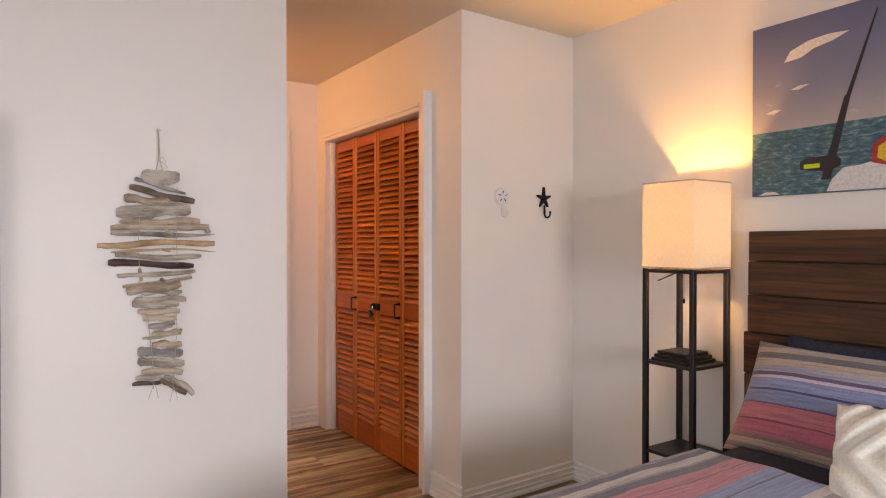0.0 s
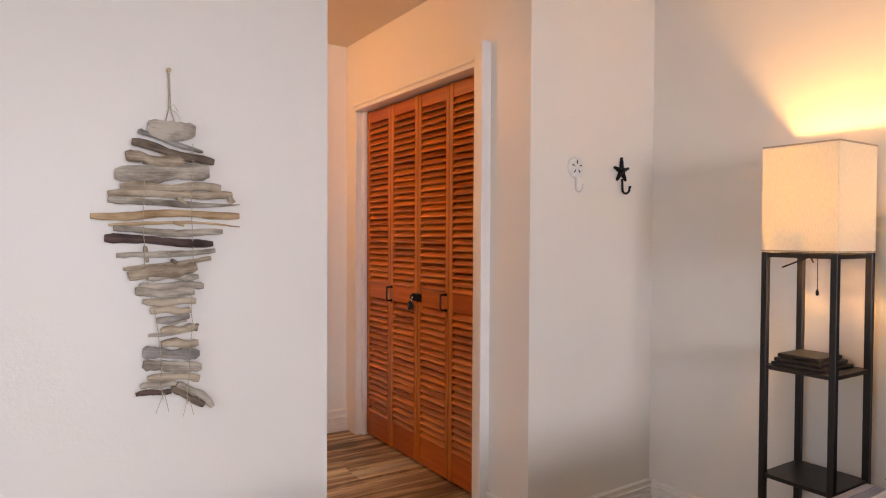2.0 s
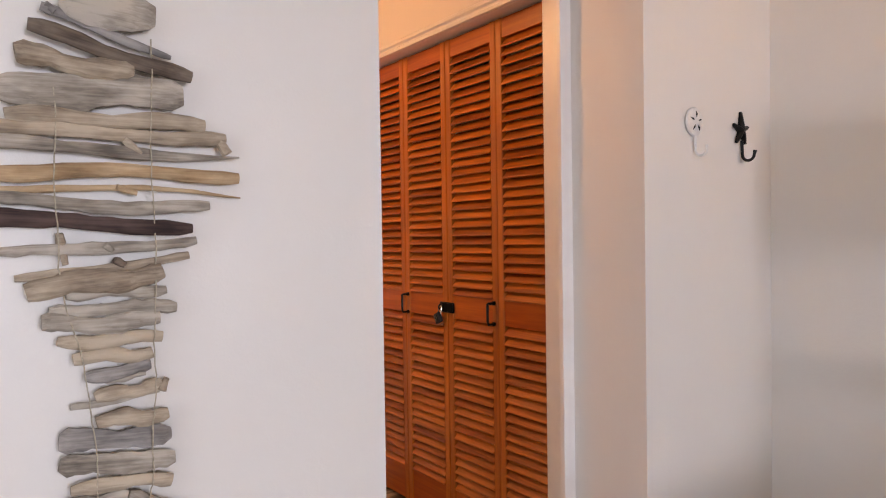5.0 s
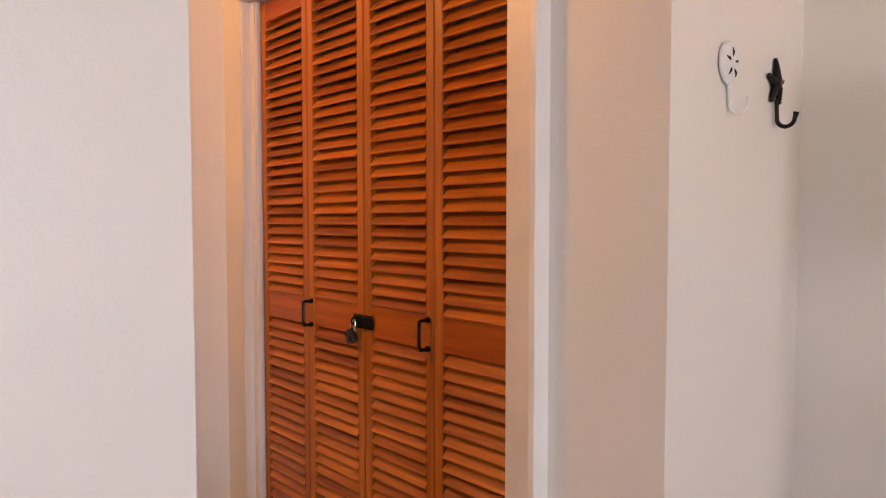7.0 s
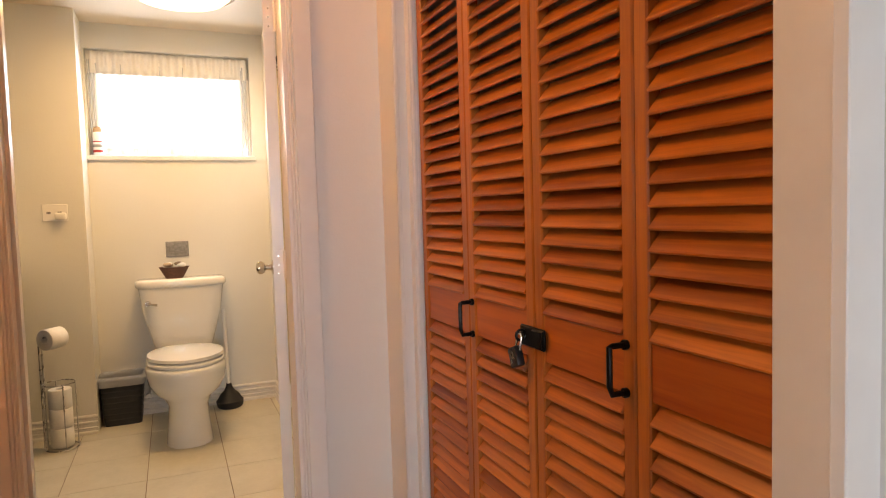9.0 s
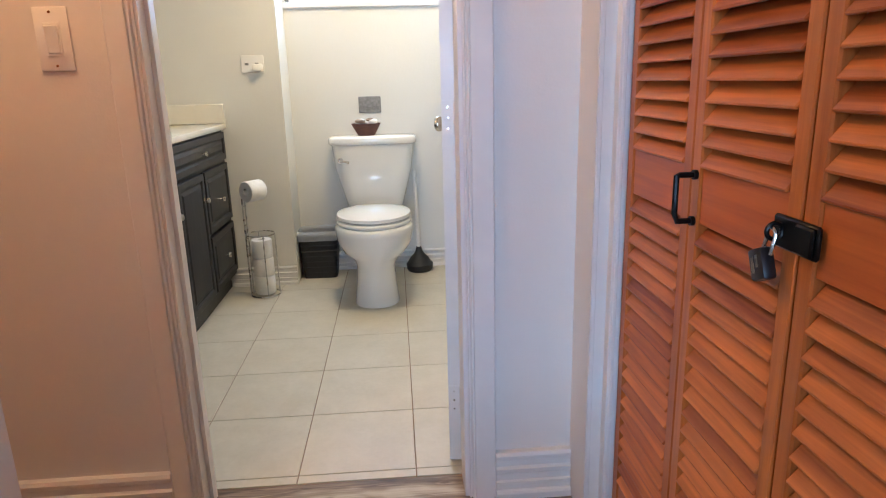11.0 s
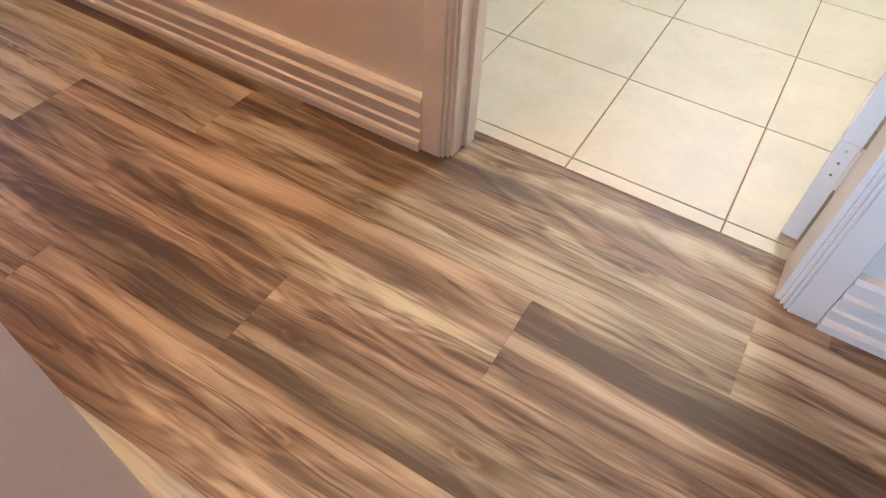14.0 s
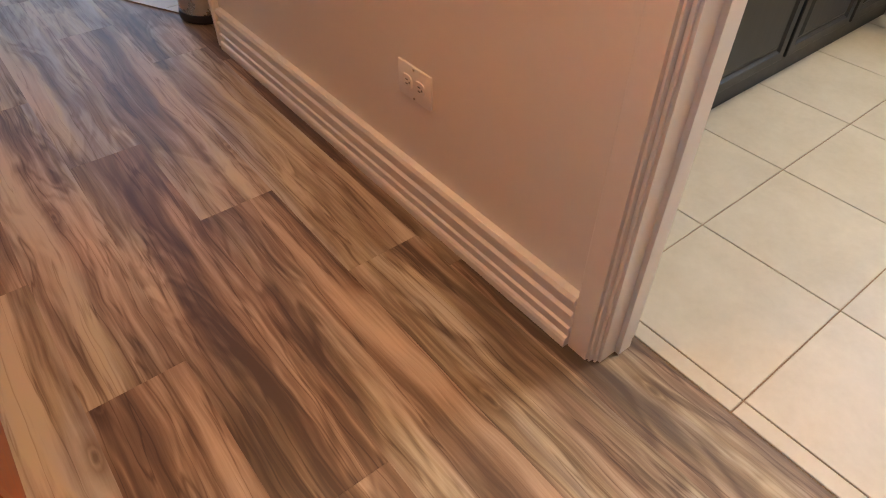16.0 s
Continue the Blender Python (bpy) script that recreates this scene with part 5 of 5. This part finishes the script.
for xo in (-0.030, 0.022):
    b = boxed(xo - 0.010, -0.0072, -0.006, xo + 0.010, -0.0061, 0.006)
    part("slot_plate", b, M["vent"], bp, smooth=False)
ct = thing("countertop", pose(0.552, 6.19, 0.9005), "cream cultured marble vanity top with backsplash", "countertop")
part("slab", boxed(0.0, 0.0, 0.0, 0.585, 1.688, 0.030, bevel=0.006, segments=2), M["counter"], ct)
part("backsplash", boxed(0.54 - 0.54, 1.668, 0.0305, 0.585, 1.6885, 0.135, bevel=0.004), M["counter"], ct)
part("backsplash", boxed(0.0, 0.0, 0.0305, 0.02, 1.667, 0.135, bevel=0.004), M["counter"], ct)

# ---- shower ----
tub = thing("bathtub", pose(2.62, 5.93, 0), "white bathtub behind the bathroom door", "bathtub")
b = bmesh.new()
loft(b, [oval(0.285, 1.08, z, rx, ry, 40, 9) for z, rx, ry in ((0.0, 0.283, 1.07), (0.48, 0.283, 1.075), (0.50, 0.275, 1.07), (0.49, 0.22, 1.0), (0.2, 0.19, 0.95), (0.12, 0.15, 0.9))])
part("tub_shell", b, M["ceramic"], tub, sharp=60)
rod = thing("shower_rod", pose(2.50, 7.805, 2.09), "curved white shower curtain rod", "shower rod")
b = bmesh.new()
tube(b, [(-0.16 * math.sin(math.pi * k / 14) , -1.80 * k / 14, 0) for k in range(15)], 0.0125, 10)
tube(b, [(0, 0, 0), (0.0, 0.035, 0)], [0.014, 0.03], 12)
part("tube", b, M["white_metal"], rod)
sc = thing("shower_curtain", pose(2.49, 7.70, 0.25), "cream cloth shower curtain with grommets, drawn to one end", "shower curtain")
b = bmesh.new()
rings = []
for z in (0.0, 0.6, 1.2, 1.66, 1.74):
    fr = 1.0 - 0.10 * z / 1.74
    rings.append([(0.028 * math.sin(k * 1.15) * fr - 0.02 - 0.10 * z / 1.74 * (k / 40) , -0.55 * k / 40 * (1.15 - 0.15 * z / 1.74), z) for k in range(41)])
loft(b, rings, closed=False, caps=False)
ob = part("cloth", b, M["curtain"], sc, sharp=80)
mod = ob.modifiers.new("thickness", "SOLIDIFY")
mod.thickness = 0.002
for k in range(6):
    b = bmesh.new()
    tube(b, arc(-0.045, -0.05 - 0.09 * k, 1.745, 0.022, 0, 360, 12, "xz"), 0.003, 6)
    part("ring", b, M["black"], sc)

# ---- curtain and bottle on the bathroom window ----
cv = thing("window_curtain", pose(1.465, 8.19, 1.572), "sheer white curtain with gathered header over the bathroom window", "curtain")
b = bmesh.new()
loft(b, [[(0.02 + 0.88 * k / 90, 0.010 * math.sin(k * 0.9 + z * 3), z) for k in range(91)] for z in (0.01, 0.2, 0.4, 0.54)], closed=False, caps=False)
part("panel", b, M["sheer"], cv, sharp=80)
b = bmesh.new()
loft(b, [[(0.005 + 0.905 * k / 120, -0.016 + 0.009 * math.sin(k * 1.1 + z), z) for k in range(121)] for z in (0.48, 0.52, 0.55, 0.58, 0.61)], closed=False, caps=False)
ob = part("valance", b, M["paper"], cv, sharp=80)
mod = ob.modifiers.new("thickness", "SOLIDIFY")
mod.thickness = 0.003
b = bmesh.new()
tube(b, [(0.0, -0.002, 0.565), (0.91, -0.002, 0.565)], 0.007, 8)
part("rod", b, M["white_metal"], cv)
for k in range(2):
    b = bmesh.new()
    loft(b, [[(0.01 + 0.86 * k + 0.035 * q / 10, -0.012 + 0.008 * math.sin(q * 1.4), z) for q in range(11)] for z in (0.0, 0.3, 0.56)], closed=False, caps=False)
    part("side_fold", b, M["sheer"], cv, sharp=80)
bt = thing("spray_can", pose(1.510, 8.165, 1.572), "small white and red spray can on the window ledge", "spray can")
b = bmesh.new()
lathe(b, 0, 0, [(0.024, 0.0), (0.026, 0.004), (0.026, 0.125), (0.022, 0.135)], 18)
part("can_body", b, M["paper"], bt)
for z0, z1, key in ((0.015, 0.030, "print_red"), (0.045, 0.062, "vent"), (0.075, 0.082, "print_red")):
    b = bmesh.new()
    lathe(b, 0, 0, [(0.0263, z0), (0.0265, z1)], 18)
    part("label_band", b, M[key], bt)
b = bmesh.new()
lathe(b, 0, 0, [(0.022, 0.1355), (0.022, 0.155), (0.014, 0.166), (0.008, 0.168)], 16)
part("cap", b, M["drift"][4], bt)

# ---- kitchen bin ----
kb = thing("pedal_bin", pose(-0.492, 5.862, 0.006), "round brushed steel bin with a black base on pale tiles", "trash can")
b = bmesh.new()
lathe(b, 0, 0, [(0.108, 0.03), (0.108, 0.58), (0.10, 0.60)], 32)
part("bin_body", b, M["steel"], kb)
b = bmesh.new()
lathe(b, 0, 0, [(0.112, 0.0), (0.114, 0.012), (0.110, 0.0298)], 32)
part("base", b, M["blackplastic"], kb)
b = bmesh.new()
lathe(b, 0, 0, [(0.11, 0.6005), (0.105, 0.63), (0.06, 0.66), (0.01, 0.665)], 32)
part("lid", b, M["blackplastic"], kb)

# ---- floors: planks and tiles ----
structure("floor", boxed(-1.46, -1.90, -0.10, 3.40, 5.905, -0.0062), M["floor_base"])
structure("floor_kitchen_slab", boxed(-3.40, 3.80, -0.10, -1.4605, 5.905, -0.0062), M["floor_base"])
structure("floor_bath", boxed(0.45, 5.9055, -0.10, 3.30, 8.30, -0.0015), M["under"])
structure("floor_kitchen_base", boxed(-3.40, 5.9055, -0.10, 0.0, 7.70, -0.0062), M["floor_base"])
planks = structure("floor_planks", boxed(-3.39, 5.9053, -0.006, 2.49, 5.9056, -0.003), M["floor_base"])
meshes = {}


def plank(x0, x1, y0, y1):
    key = (round(x1 - x0, 3), round(y1 - y0, 3))
    if key not in meshes:
        w, h = key
        b = boxed(-w / 2 + 0.0001, -h / 2 + 0.0001, -0.006, w / 2 - 0.0001, h / 2 - 0.0001, 0, bevel=0.0004)
        me = bpy.data.meshes.new("plank")
        b.to_mesh(me), b.free()
        me.materials.append(M["plank"])
        meshes[key] = me
    o = new("plank", meshes[key])
    o.parent = planks
    o.location = ((x0 + x1) / 2, (y0 + y1) / 2, 0)


PL, PW = 1.2192, 0.1935
KNOWN = {0: 0.972, 1: 0.603, 2: 0.190, 3: 0.983, 4: 0.571, -1: 1.10}
FR = random.Random(11)
for k in range(-1, 40):
    y1 = 5.737 - PW * k
    y0 = y1 - PW
    if k == -1:
        y1 = 5.9050
    if y0 < -1.85:
        break
    x = KNOWN.get(k, FR.uniform(0, PL)) - 4 * PL
    xw = 3.39
    while x < xw:
        a, c = max(x, -3.38 if y1 > 4.0 else -1.41), min(x + PL, xw)
        if c - a > 0.03:
            plank(a, c, y0, y1)
        x += PL

tiles = structure("floor_tiles", boxed(0.5505, 5.9056, -0.0014, 3.29, 5.9066, -0.0008), M["under"])


def tile(x0, x1, y0, y1, gap=0.0016, parent=tiles, z=0.002):
    key = ("t", round(x1 - x0, 3), round(y1 - y0, 3), z)
    if key not in meshes:
        w, h = key[1], key[2]
        b = boxed(-w / 2 + gap, -h / 2 + gap, -0.003, w / 2 - gap, h / 2 - gap, z, bevel=0.0012)
        me = bpy.data.meshes.new("tile")
        b.to_mesh(me), b.free()
        me.materials.append(M["tile"])
        meshes[key] = me
    o = new("tile", meshes[key])
    o.parent = parent
    o.location = ((x0 + x1) / 2, (y0 + y1) / 2, 0)


TX, TY = 0.350, 0.361
ys = [5.907, 5.948] + [5.948 + TY * k for k in range(1, 7)] + [8.14]
xs = [0.552] + [1.724 + TX * k for k in range(-3, 5)] + [3.19]
for y0, y1 in zip(ys, ys[1:]):
    for x0, x1 in zip(xs, xs[1:]):
        tile(x0, x1, y0, y1)

kt = structure("floor_kitchen", loft(bmesh.new(), [[(-0.225, 5.930, z), (-0.225, 7.59, z), (-3.29, 7.59, z), (-3.29, 4.400, z)] for z in (0.0006, 0.0042)]), M["under"])
for i in range(-9, 1):
    for j in range(0, 8):
        x0, y0 = -0.225 + 0.40 * (i - 1) + 0.0, 5.93 + 0.40 * (j - 4)
        pts = [(x0 + 0.002, y0 + 0.002), (x0 + 0.398, y0 + 0.002), (x0 + 0.398, y0 + 0.398), (x0 + 0.002, y0 + 0.398)]
        out = []
        for p, q in zip(pts, pts[1:] + pts[:1]):
            dp, dq = p[1] - 5.930 - 0.4991 * (p[0] + 0.225), q[1] - 5.930 - 0.4991 * (q[0] + 0.225)
            if dp >= 0:
                out.append(p)
            if dp * dq < 0:
                s = dp / (dp - dq)
                out.append((p[0] + (q[0] - p[0]) * s, p[1] + (q[1] - p[1]) * s))
        out = [(min(a, -0.23), min(c, 7.585)) for a, c in out if a > -3.28]
        if len(out) > 2 and max(a for a, _ in out) - min(a for a, _ in out) > 0.02 and max(c for _, c in out) - min(c for _, c in out) > 0.02:
            b = bmesh.new()
            loft(b, [[(a, c, z) for a, c in out] for z in (0.0043, 0.0058)])
            part("tile", b, M["tile"], kt, smooth=False)
